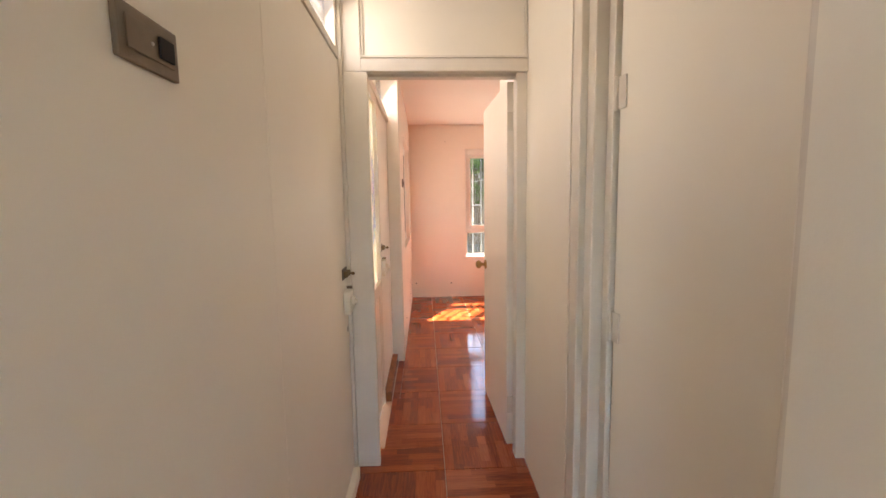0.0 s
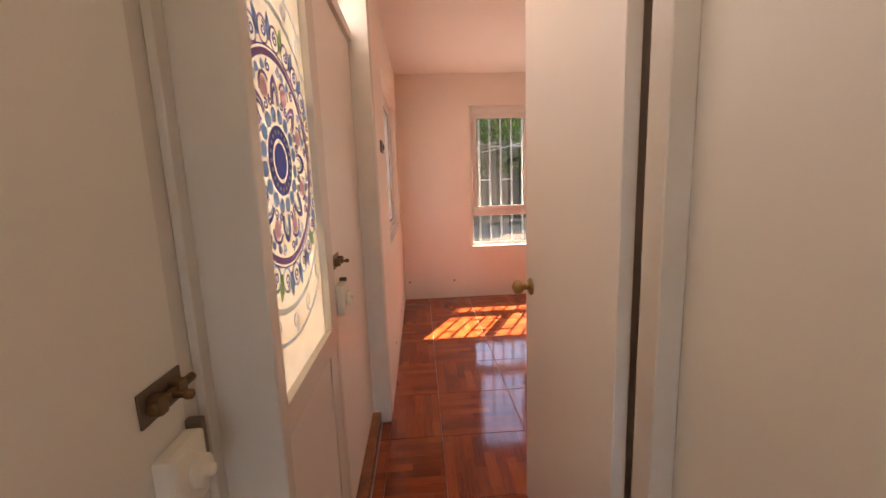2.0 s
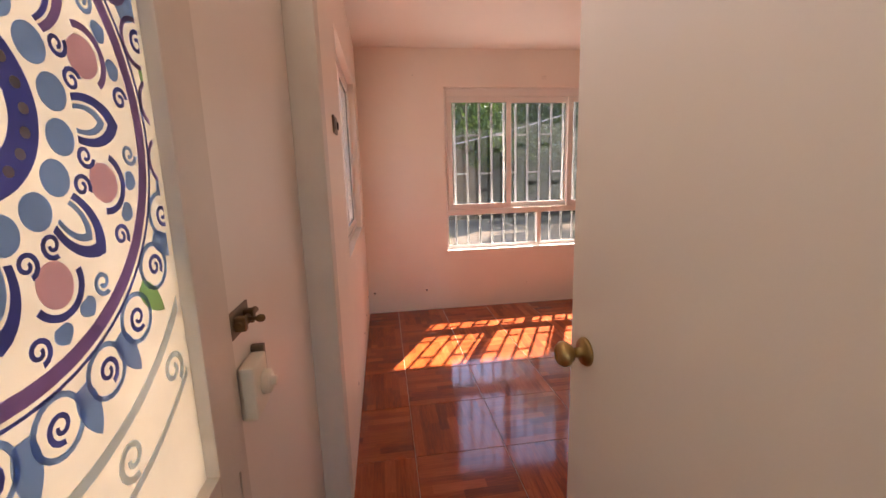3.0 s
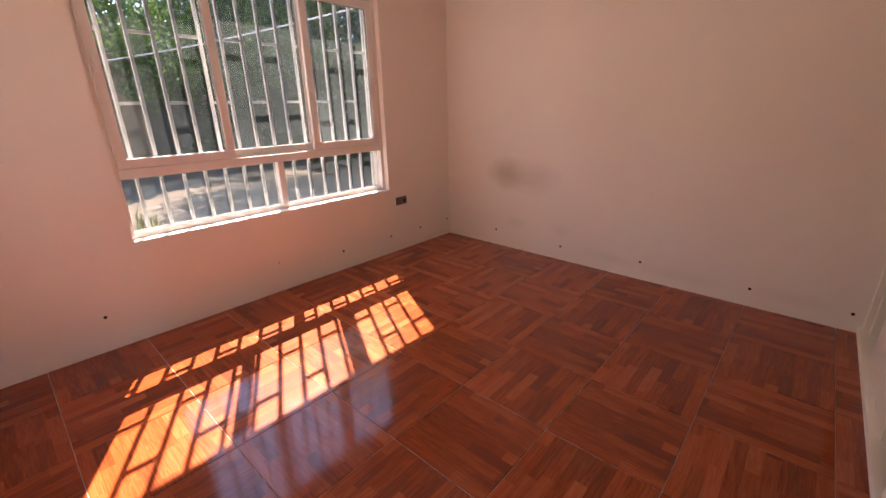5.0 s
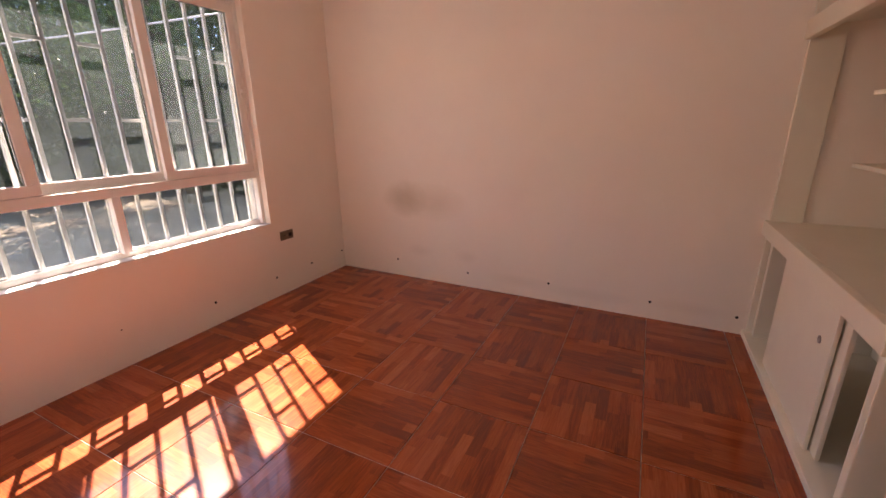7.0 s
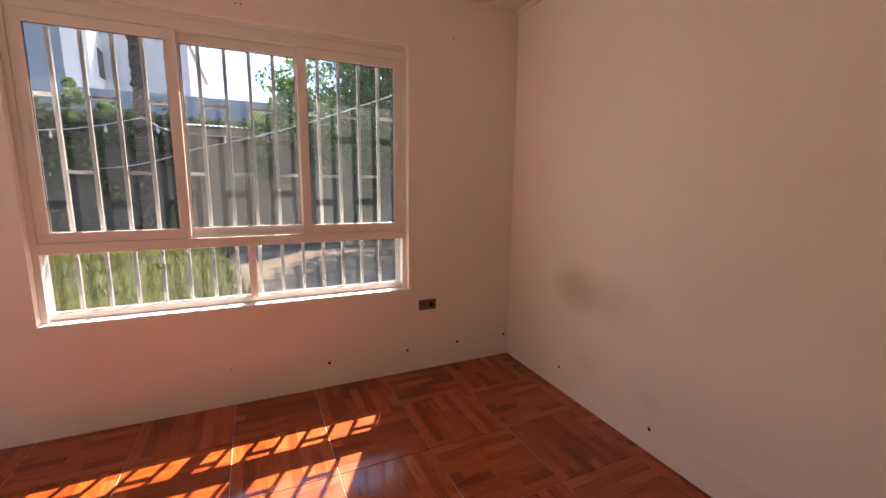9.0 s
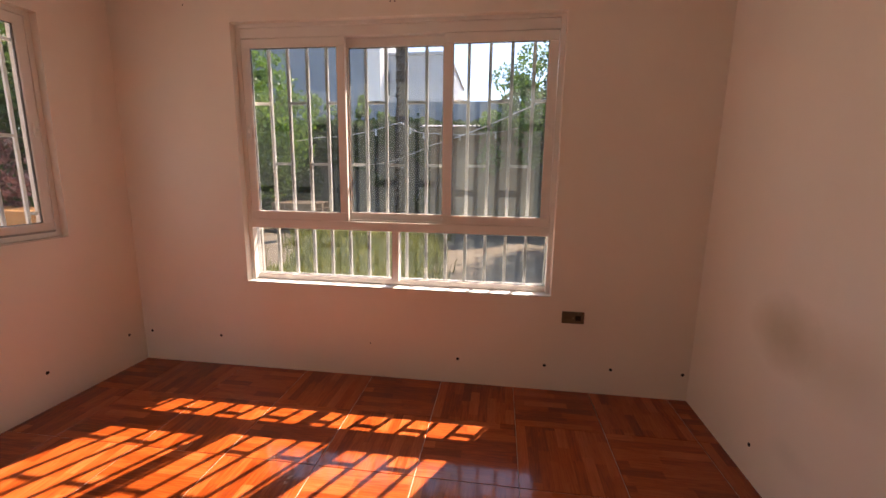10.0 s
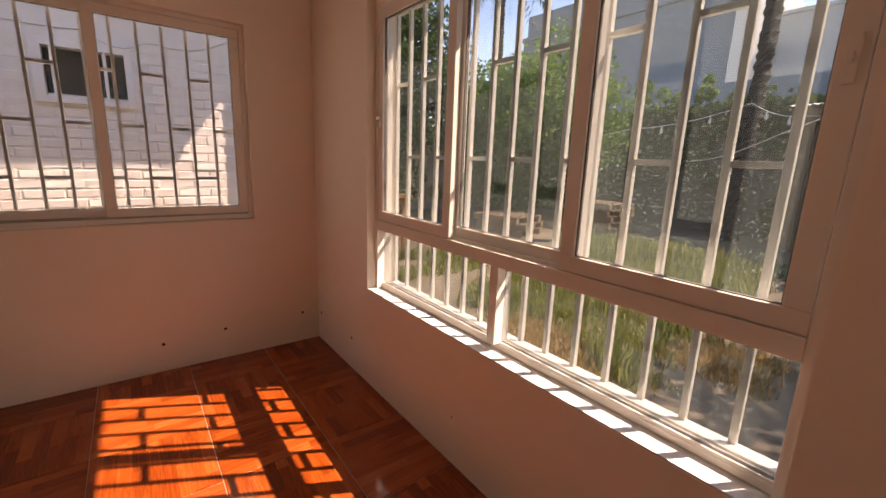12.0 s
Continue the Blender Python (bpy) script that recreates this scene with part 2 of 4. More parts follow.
NAVY = film_print("print_navy", (0.24, 0.27, 0.60))
BLUE = film_print("print_blue", (0.43, 0.58, 0.83))
VIOLET = film_print("print_violet", (0.46, 0.35, 0.60))
PINK = film_print("print_pink", (0.84, 0.64, 0.72))
GREEN = film_print("print_green", (0.52, 0.74, 0.48))
PALE = film_print("print_pale_blue", (0.78, 0.85, 0.90))
BRASS = metal("brass", (0.42, 0.29, 0.12), 0.30)
OLDBRASS = metal("old_brass", (0.20, 0.13, 0.065), 0.45)
BRONZE = paint("bronze_plate", (0.15, 0.105, 0.065), 0.4, 0.2, 15, 0.05, 90)
RUBBER = paint("gasket_rubber", (0.13, 0.115, 0.10), 0.7, 0.15, 12, 0.1, 80)
DARK = paint("dark_plastic", (0.018, 0.014, 0.012), 0.8, 0.2, 20, 0.05, 90)
STEEL = metal("steel", (0.45, 0.43, 0.40), 0.4)
SOIL = paint("garden_soil", (0.235, 0.178, 0.118), 0.95, 0.3, 1.3, 0.9, 14, dirt=(3.0, 0.58, (0.13, 0.10, 0.07)))
BRICK = paint("white_brick", (0.82, 0.77, 0.71), 0.75, 0.05, 7, 0.6, 45)
MORTAR = paint("white_mortar", (0.76, 0.71, 0.65), 0.9, 0.08, 9, 0.5, 60)
STUCCO = paint("white_stucco", (0.81, 0.77, 0.72), 0.8, 0.04, 2, 0.3, 60)
BLUEWALL = paint("blue_grey_render", (0.24, 0.28, 0.32), 0.85, 0.04, 0.25, 0.02, 6)
GREYWALL = paint("light_grey_render", (0.52, 0.52, 0.52), 0.8, 0.04, 0.4, 0.1, 6)
VINEWALL = paint("garden_wall_plaster", (0.10, 0.09, 0.075), 0.9, 0.3, 1.0, 0.5, 10)
WOOD = paint("weathered_wood", (0.30, 0.20, 0.12), 0.8, 0.3, 8, 0.5, 40)
ORANGEWOOD = paint("table_wood", (0.50, 0.24, 0.08), 0.6, 0.2, 6, 0.3, 40)
BARK = paint("bark", (0.10, 0.07, 0.045), 0.95, 0.35, 6, 1.0, 18)
PALMBARK = paint("palm_bark", (0.085, 0.06, 0.045), 0.95, 0.4, 9, 1.0, 15)
ZINC = paint("zinc_roof", (0.45, 0.42, 0.40), 0.5, 0.15, 3, 0.1, 30)
DARKGLASS = paint("dark_pane", (0.03, 0.035, 0.035), 0.08, 0.2, 3, 0.02, 30)
WIRE = paint("cable_white", (0.65, 0.63, 0.60), 0.5, 0.05, 10, 0.05, 60)
BULB = paint("bulb_glass", (0.75, 0.72, 0.65), 0.1, 0.05, 10, 0.02, 60)
LEAF_TREE = leaf_material("leaf_bright", (0.09, 0.17, 0.025), (0.22, 0.36, 0.06))
LEAF_DARK = leaf_material("leaf_dark", (0.035, 0.075, 0.015), (0.10, 0.17, 0.035))
LEAF_VINE = leaf_material("leaf_vine", (0.025, 0.05, 0.012), (0.085, 0.125, 0.03))
LEAF_PINK = leaf_material("leaf_pink", (0.10, 0.07, 0.05), (0.35, 0.16, 0.15))
STRAW = leaf_material("straw_blade", (0.38, 0.23, 0.075), (0.60, 0.43, 0.19))
LEAF_WEED = leaf_material("weed_blade", (0.08, 0.12, 0.025), (0.32, 0.31, 0.10))
GRASS = leaf_material("grass_blade", (0.13, 0.19, 0.03), (0.44, 0.40, 0.12))


# ---------------------------------------------------------------- building helpers
def box(bm, x0, x1, y0, y1, z0, z1, bevel=0.0):
    vs = [bm.verts.new((x, y, z)) for z in (z0, z1) for y in (y0, y1) for x in (x0, x1)]
    fs = [bm.faces.new([vs[i] for i in q]) for q in ((0, 2, 3, 1), (4, 5, 7, 6), (0, 1, 5, 4), (2, 6, 7, 3), (0, 4, 6, 2), (1, 3, 7, 5))]
    if bevel:
        es = list({e for f in fs for e in f.edges})
        bmesh.ops.bevel(bm, geom=es, offset=bevel, segments=2, profile=0.6, affect="EDGES")
    return bm


def lathe(bm, rings, sides=20, m=None):
    """Surface of revolution round z from (radius, z) pairs, closed at both ends."""
    start = len(bm.verts)
    prev = None
    made = []
    for r, z in rings:
        ring = [bm.verts.new((r * math.cos(2 * math.pi * i / sides), r * math.sin(2 * math.pi * i / sides), z)) for i in range(sides)]
        made += ring
        if prev:
            for i in range(sides):
                f = bm.faces.new((prev[i], prev[(i + 1) % sides], ring[(i + 1) % sides], ring[i]))
                f.smooth = True
        else:
            bm.faces.new(ring[::-1])
        prev = ring
    bm.faces.new(prev)
    if m is not None:
        bmesh.ops.transform(bm, matrix=m, verts=made)
    return bm


def tube(bm, pts, radii, sides=6):
    """A tapered tube along points."""
    prev = None
    for k, p in enumerate(pts):
        p = Vector(p)
        d = (Vector(pts[min(k + 1, len(pts) - 1)]) - Vector(pts[max(k - 1, 0)])).normalized()
        a = d.orthogonal().normalized() if prev is None else (axis - d * axis.dot(d)).normalized()
        axis = a
        c = d.cross(a)
        r = radii[k] if hasattr(radii, "__len__") else radii
        ring = [bm.verts.new(p + (a * math.cos(2 * math.pi * i / sides) + c * math.sin(2 * math.pi * i / sides)) * r) for i in range(sides)]
        if prev:
            for i in range(sides):
                f = bm.faces.new((prev[i], prev[(i + 1) % sides], ring[(i + 1) % sides], ring[i]))
                f.smooth = True
        else:
            bm.faces.new(ring[::-1])
        prev = ring
    bm.faces.new(prev)
    return bm


def mesh_of(name, bm, material):
    me = bpy.data.meshes.new(name)
    bmesh.ops.recalc_face_normals(bm, faces=bm.faces)
    bm.to_mesh(me)
    bm.free()
    me.materials.append(material)
    return me


def part(name, bm, material, parent=None, label=""):
    ob = new(name, mesh_of(name, bm, material) if isinstance(bm, bmesh.types.BMesh) else bm)
    if parent is not None:
        ob.parent = parent
    return tagged(ob, label)


def thing(name, label, category, group="", at=(0, 0, 0), kind=""):
    ob = new(name)
    ob.empty_display_size = 0.1
    ob.location = at
    return tagged(ob, label, category, group, kind)


def solid(name, boxes, material, label, category="wall", bevel=0.0):
    bm = bmesh.new()
    for b in boxes:
        box(bm, *b, bevel=bevel)
    return tagged(part(name, bm, material), label, category, kind="structure")


def bx(*b, bevel=0.0):
    return box(bmesh.new(), *b, bevel=bevel)


# ---------------------------------------------------------------- plan
RX, H = 3.553, 2.50            # room width, ceiling height
SY = -3.205                    # south face of the room
NW = dict(x0=0.803, x1=2.735, z0=0.59, z1=2.160)   # north window opening
WW = dict(y0=-1.80, y1=-0.41, z0=0.92, z1=2.095)   # west window opening
T = 0.20                       # outer wall thickness

wall_north = solid("wall_north", [
    (-T, NW["x0"], 0, T, -0.2, 2.62), (NW["x1"], RX + T, 0, T, -0.2, 2.62),
    (NW["x0"], NW["x1"], 0, T, -0.2, NW["z0"]), (NW["x0"], NW["x1"], 0, T, NW["z1"], 2.62)], WALL, "peach-white plastered wall with a wide barred window")
def east_x(y):
    """The east wall's face, which is a little out of square."""
    return 3.550 + 0.022 * y


def skew_east(ob):
    for v in ob.data.vertices:
        if abs(v.co.x - RX) < 0.03:
            v.co.x += east_x(v.co.y) - RX


wall_east = solid("wall_east", [(RX, RX + T, -3.95, 0, -0.2, 2.62)], WALL_E, "plain peach-white plastered wall with a grey smudge")
wall_west = solid("wall_west", [
    (-T, 0, WW["y1"], 0, -0.2, 2.62), (-T, 0, -2.385, WW["y0"], -0.2, 2.62),
    (-T, 0, WW["y0"], WW["y1"], -0.2, WW["z0"]), (-T, 0, WW["y0"], WW["y1"], WW["z1"], 2.62)], WALL, "peach-white plastered wall with a sliding window")
wall_south = solid("wall_south", [(0.72, 1.825, -3.80, SY, -0.2, 2.62), (1.825, RX, -3.95, -3.80, -0.2, 2.62), (0.84, 1.825, -3.95, -3.80, -0.2, 2.62)], WALL,
                   "peach-white plastered wall beside the built-in shelves")
wall_partition = solid("wall_partition", [(-0.18, 0.84, -3.93, -3.82, 2.075, 2.62), (0.72, 0.84, -3.95, -3.80, -0.2, 2.075)], HALL, "off-white panel wall over the bedroom door")
wall_hall_west = solid("wall_hall_west", [(-0.30, -0.18, -7.5, -5.02, -0.2, 2.62), (-0.30, -0.18, -5.02, -3.95, 2.46, 2.62)], HALL, "off-white hallway wall")
wall_hall_east = solid("wall_hall_east", [
    (0.72, 0.84, -4.56, -3.95, -0.2, 2.62), (0.72, 0.84, -7.5, -5.47, -0.2, 2.62), (0.72, 0.84, -5.47, -4.56, 2.06, 2.62)], HALL, "off-white hallway wall round a side door")
wall_side_room = solid("wall_side_room", [(1.5, 1.6, -7.62, -3.95, -0.2, 2.62), (0.84, 1.5, -7.62, -7.5, -0.2, 2.62)], HALL, "plain off-white wall of the unlit side room")
# unseen end wall; the slot is added to let daylight into the hall
wall_hall_south = solid("wall_hall_south", [(-0.3, 0.10, -7.62, -7.5, -0.2, 2.62), (0.42, 0.84, -7.62, -7.5, -0.2, 2.62), (0.10, 0.42, -7.62, -7.5, 2.05, 2.62)], HALL, "off-white end wall of the hallway with an added light slot")
ceiling = solid("ceiling", [(-0.3, RX + T, -7.62, T, H, H + 0.12)], CEIL, "flat white painted ceiling", "ceiling")
roof = solid("roof_slab", [(-0.65, RX + 0.7, -8.2, 0.70, 2.622, 2.76)], STUCCO, "flat roof slab with an overhanging eave", "roof")
cornice = solid("trim_cornice", [(RX - 0.02, RX, SY, 0, H - 0.03, H)], CEIL, "slim white ceiling moulding", "moulding")
for ob in (wall_east, cornice):
    skew_east(ob)
wall_entry = solid("wall_entry", [(-0.20, -0.06, -3.82, -2.385, 2.44, 2.62)], WALL, "peach-white strip of wall over the entrance door")

# floor slab, grout level; tiles follow at the end of the file
floor = solid("floor", [(-0.3, RX + T, -7.62, T, -0.2, -0.003)], GROUT, "glossy reddish-brown parquet-look ceramic tile floor", "floor")


# ---------------------------------------------------------------- north window
def pane_part(name, b, mat, parent, label=""):
    ob = part(name, bx(*b), mat, parent, label)
    ob.visible_shadow = False
    return ob


def frame_boxes(x0, x1, z0, z1, w, y0, y1):
    return [(x0, x1, y0, y1, z0, z0 + w), (x0, x1, y0, y1, z1 - w, z1), (x0, x0 + w, y0, y1, z0 + w, z1 - w), (x1 - w, x1, y0, y1, z0 + w, z1 - w)]


def multi(boxes, bevel=0.0):
    bm = bmesh.new()
    for b in boxes:
        box(bm, *b, bevel=bevel)
    return bm


window_1 = thing("window_1", "wide cream aluminium window with three sliding sashes and dusty panes", "window", kind="structure")
X0, X1, Z0, Z1 = NW["x0"], NW["x1"], NW["z0"], NW["z1"]
ZS = Z1 - 0.048                # top of the sashes' track
part("window_frame", multi([(X0, X0 + 0.028, 0.05, 0.135, Z0 + 0.008, Z1), (X1 - 0.028, X1, 0.05, 0.135, Z0 + 0.008, Z1),
                            (X0 + 0.028, X1 - 0.028, 0.05, 0.135, ZS - 0.03, Z1 - 0.022), (X0 + 0.028, X1 - 0.028, 0.038, 0.135, Z1 - 0.022, Z1), (X0 + 0.028, X1 - 0.028, 0.082, 0.172, Z0 + 0.008, Z0 + 0.033)], 0.003), ALU, window_1)
part("track", multi([(X0 + 0.03, X1 - 0.03, y, y + 0.004, Z0 + 0.033, Z0 + 0.042) for y in (0.084, 0.106, 0.128)]), ALU, window_1, "cream aluminium track fins")
part("transom_bar", multi([(X0 + 0.028, X1 - 0.028, 0.046, 0.135, 0.945, 1.0), (X0 + 0.028, X1 - 0.028, 0.07, 0.08, 1.0, 1.012)], 0.003), ALU, window_1)
part("mullion", bx(1.757, 1.800, 0.052, 0.13, Z0 + 0.033, 0.945, bevel=0.003), ALU, window_1)
part("window_sill", multi([(X0 + 0.002, X1 - 0.002, 0.002, 0.082, Z0, Z0 + 0.007), (X0 + 0.002, X1 - 0.002, 0.172, T + 0.03, Z0, Z0 + 0.006)]), SILL, window_1, "white painted sill in the sun")
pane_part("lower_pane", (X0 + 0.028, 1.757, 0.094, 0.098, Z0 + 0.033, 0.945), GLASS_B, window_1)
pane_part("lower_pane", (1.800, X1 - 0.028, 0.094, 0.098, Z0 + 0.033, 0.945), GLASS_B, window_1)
for k, (a, b, ya, yb) in enumerate(((X0 + 0.03, 1.482, 0.052, 0.082), (1.44, 2.115, 0.090, 0.120), (2.072, X1 - 0.03, 0.052, 0.082))):
    w = 0.052
    sash = part("sash", multi(frame_boxes(a, b, 1.002, ZS - 0.032, w, ya, yb), 0.004), ALU, window_1)
    yc = (ya + yb) / 2
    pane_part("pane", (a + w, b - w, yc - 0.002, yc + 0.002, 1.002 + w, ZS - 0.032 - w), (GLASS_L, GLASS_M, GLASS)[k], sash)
    rub = multi(frame_boxes(a + w - 0.004, b - w + 0.004, 1.002 + w - 0.004, ZS - 0.032 - w + 0.004, 0.007, yc - 0.006, yc + 0.006))
    part("gasket", rub, RUBBER, sash, "thin dark rubber gasket")
    if k != 1:
        xl = a + 0.026 if k == 0 else b - 0.026
        bm = bx(xl - 0.011, xl + 0.011, ya - 0.012, ya, 1.50, 1.59, bevel=0.003)
        box(bm, xl - 0.006, xl + 0.006, ya - 0.03, ya - 0.012, 1.535, 1.555, bevel=0.002)
        part("latch", bm, ALU, sash, "small cream sash latch")

# security grille outside the panes
def grille(name, label, along, start, step, count, lo, hi, off, rows, bar=0.0097, flip=0):
    """Welded square bars with short staggered rungs. along: 'x' or 'y'."""
    g = thing(name, label, "window grille")

    def b3(a0, a1, z0, z1, d):
        return (a0, a1, off - d, off + d, z0, z1) if along == "x" else (off - d, off + d, a0, a1, z0, z1)
    for k in range(count):
        c = start + k * step
        part("bar", bx(*b3(c - bar, c + bar, lo + 0.018, hi - 0.018, bar * 1.05), bevel=bar * 0.35), IRON, g)
    end = start + (count - 1) * step
    for z in (lo, hi - 0.018):
        part("rail", bx(*b3(start - 0.05, end + 0.05, z, z + 0.018, 0.013), bevel=0.002), IRON, g)
    for r, z in enumerate(rows):
        for k in range((r + flip) % 2, count - 1, 2):
            c = start + k * step
            part("rung", bx(*b3(c + bar, c + step - bar, z - 0.009, z + 0.009, 0.010), bevel=0.0015), IRON, g)
    for z in (lo + 0.12, hi - 0.12):
        for c, s in ((start, -1), (end, 1)):
            part("bracket", bx(*b3(min(c, c + s * 0.06), max(c, c + s * 0.06), z - 0.008, z + 0.008, 0.008)), IRON, g)
    return g


grille("security_grille", "cream-painted iron security bars outside the wide window", "x", 0.812 - 0.007, 0.1272, 16, 0.60, 2.10, 0.188, (0.965, 1.352, 1.732), flip=0)
grille("security_grille", "cream-painted iron security bars outside the sliding window", "y", -1.775, 0.1195, 12, 0.93, 2.085, -0.185, (1.175, 1.47, 1.765), bar=0.0080, flip=1)

# ---------------------------------------------------------------- west window
window_2 = thing("window_2", "cream aluminium two-leaf sliding window with a grimy track", "window", kind="structure")
Y0, Y1, V0, V1 = WW["y0"], WW["y1"], WW["z0"], WW["z1"]


def yframe(y0, y1, z0, z1, w, x0, x1):
    return [(x0, x1, y0, y1, z0, z0 + w), (x0, x1, y0, y1, z1 - w, z1), (x0, x1, y0, y0 + w, z0 + w, z1 - w), (x0, x1, y1 - w, y1, z0 + w, z1 - w)]


part("window_frame", multi(yframe(Y0, Y1, V0 + 0.006, V1, 0.026, -0.13, -0.045), 0.003), ALU, window_2)
part("track", multi([(-0.085, -0.079, Y0 + 0.026, Y1 - 0.026, V0 + 0.032, V0 + 0.044), (-0.055, -0.05, Y0 + 0.026, Y1 - 0.026, V0 + 0.032, V0 + 0.044)]), STEEL, window_2, "grimy aluminium sliding track")
part("window_sill", bx(-0.045, -0.002, Y0 + 0.002, Y1 - 0.002, V0, V0 + 0.006), TRIM, window_2, "dull painted sill")
for k, (a, b, xa, xb) in enumerate(((-1.165, Y1 - 0.027, -0.078, -0.050), (Y0 + 0.027, -1.115, -0.114, -0.086))):
    w = 0.050
    sash = part("sash", multi(yframe(a, b, V0 + 0.036, V1 - 0.027, w, xa, xb), 0.004), ALU, window_2)
    xc = (xa + xb) / 2
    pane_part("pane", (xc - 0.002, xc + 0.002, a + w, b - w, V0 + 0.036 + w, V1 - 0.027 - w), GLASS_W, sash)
    part("gasket", multi(yframe(a + w - 0.004, b - w + 0.004, V0 + 0.032 + w, V1 - 0.023 - w, 0.007, xc - 0.006, xc + 0.006)), RUBBER, sash, "thin dark rubber gasket")
    if k == 0:
        bm = bx(xb, xb + 0.012, b - 0.036, b - 0.014, 1.46, 1.54, bevel=0.003)
        box(bm, xb + 0.012, xb + 0.03, b - 0.031, b - 0.019, 1.49, 1.51, bevel=0.002)
        part("latch", bm, ALU, sash, "small cream sash latch")


# ---------------------------------------------------------------- doors
def knob_set(parent, at, direction, label="round brass door knob"):
    """Rosette, neck and ball knob, pointing along direction."""
    m = Matrix.Translation(at) @ Vector(direction).to_track_quat("Z", "Y").to_matrix().to_4x4()
    k = part("knob", lathe(bmesh.new(), [(0.0325, 0), (0.0325, 0.004), (0.028, 0.010), (0.012, 0.012), (0.011, 0.030), (0.020, 0.036), (0.0275, 0.046), (0.0285, 0.056), (0.022, 0.066), (0.012, 0.070), (0.011, 0.068), (0.004, 0.068)], 24, m), BRASS, parent, label)
    return k


def hinge(parent, x, y, z, ax, label="paint-covered butt hinge"):
    """Two leaves and a knuckle; ax is the wall the leaves lie on."""
    bm = lathe(bmesh.new(), [(0.007, -0.05), (0.007, 0.05)], 10, Matrix.Translation((x, y, z)))
    lathe(bm, [(0.004, 0.05), (0.0055, 0.054), (0.002, 0.058)], 8, Matrix.Translation((x, y, z)))
    if ax == "x":
        box(bm, x - 0.0025 + 0.004, x + 0.0025 + 0.004, y + 0.006, y + 0.045, z - 0.047, z + 0.047)
        box(bm, x - 0.0025 + 0.004, x + 0.0025 + 0.004, y - 0.040, y - 0.006, z - 0.047, z + 0.047)
    else:
        box(bm, x - 0.036, x + 0.0, y - 0.0025, y + 0.0025, z - 0.047, z + 0.047)
    return part("hinge", bm, TRIM, parent, label)


def rim_lock(parent, x, y, z):
    """Surface lock: cast box, round cylinder and thumb turn, on a face that looks along +x."""
    lk = part("rim_lock", bx(x, x + 0.032, y - 0.045, y + 0.045, z - 0.055, z + 0.055, bevel=0.008), SHELFPAINT, parent, "cream-painted rim lock")
    m = Matrix.Translation((x + 0.032, y + 0.012, z)) @ Vector((1, 0, 0)).to_track_quat("Z", "Y").to_matrix().to_4x4()
    part("cylinder", lathe(bmesh.new(), [(0.026, 0), (0.025, 0.012), (0.022, 0.014), (0.010, 0.014), (0.010, 0.024), (0.004, 0.025)], 20, m), SHELFPAINT, lk)
    part("strike", bx(x - 0.001, x + 0.026, y + 0.047, y + 0.062, z - 0.04, z + 0.065, bevel=0.003), BRONZE, lk, "dark strike plate")
    return lk


def bolt_latch(parent, x, y, z):
    """Small sliding bolt on a brown plate, on a face that looks along +x."""
    p = part("bolt_plate", bx(x, x + 0.004, y - 0.05, y + 0.05, z - 0.026, z + 0.026, bevel=0.0015), BRONZE, parent, "brown sliding bolt")
    m = Matrix.Translation((x + 0.014, y, z)) @ Vector((0, 1, 0)).to_track_quat("Z", "Y").to_matrix().to_4x4()
    bm = lathe(bmesh.new(), [(0.007, -0.045), (0.007, 0.062)], 12, m)
    box(bm, x + 0.004, x + 0.024, y - 0.036, y - 0.018, z - 0.014, z + 0.014, bevel=0.003)
    box(bm, x + 0.004, x + 0.024, y + 0.014, y + 0.032, z - 0.014, z + 0.014, bevel=0.003)
    part("bolt", bm, OLDBRASS, p)
    m2 = Matrix.Translation((x + 0.018, y, z)) @ Vector((1, 0, 0)).to_track_quat("Z", "Y").to_matrix().to_4x4()
    part("bolt_handle", lathe(bmesh.new(), [(0.005, 0), (0.004, 0.014), (0.008, 0.022), (0.007, 0.030), (0.002, 0.033)], 12, m2), OLDBRASS, p)
    return p


# door between hallway and room: frame, then the open leaf
frame_1 = thing("door_frame_1", "off-white painted door frame with worn edges", "door frame", kind="structure")
part("post", multi([(-0.182, -0.058, -3.955, -3.918, -0.003, 2.012), (-0.182, -0.085, -3.955, -3.918, 2.012, 2.62)], 0.004), TRIM, frame_1)
part("post", multi([(0.668, 0.72, -3.942, -3.872, -0.003, 2.012)], 0.004), TRIM, frame_1)
part("lintel", multi([(-0.085, 0.72, -3.960, -3.82, 2.012, 2.072)], 0.004), TRIM, frame_1)
part("stop", multi([(-0.058, 0.668, -3.91, -3.86, 2.0, 2.012)]), TRIM, frame_1)
part("trim_bead", multi([(-0.085, 0.72, -3.966, -3.93, 2.072, 2.084), (0.706, 0.72, -3.942, -3.93, 2.084, 2.5), (-0.085, -0.073, -3.942, -3.93, 2.084, 2.5)], 0.003), TRIM, frame_1)

door_1 = thing("door_1", "off-white flush door standing open with a brass knob", "door", at=(0.680, -3.828, 0), kind="structure")
bm = bx(-0.036, 0.0, 0.004, 0.704, 0.012, 2.000, bevel=0.003)
part("leaf", bm, DOOR, door_1)
knob_set(door_1, (-0.036, 0.635, 0.955), (-1, 0, 0))
knob_set(door_1, (0.0, 0.635, 0.955), (1, 0, 0))
part("latch_plate", bx(-0.028, -0.008, 0.7035, 0.7055, 0.925, 0.985), BRASS, door_1)
for z in (0.25, 1.80):
    hinge(door_1, 0.0, -0.002, z, "y")
door_1.rotation_euler = (0, 0, radians(1.8))

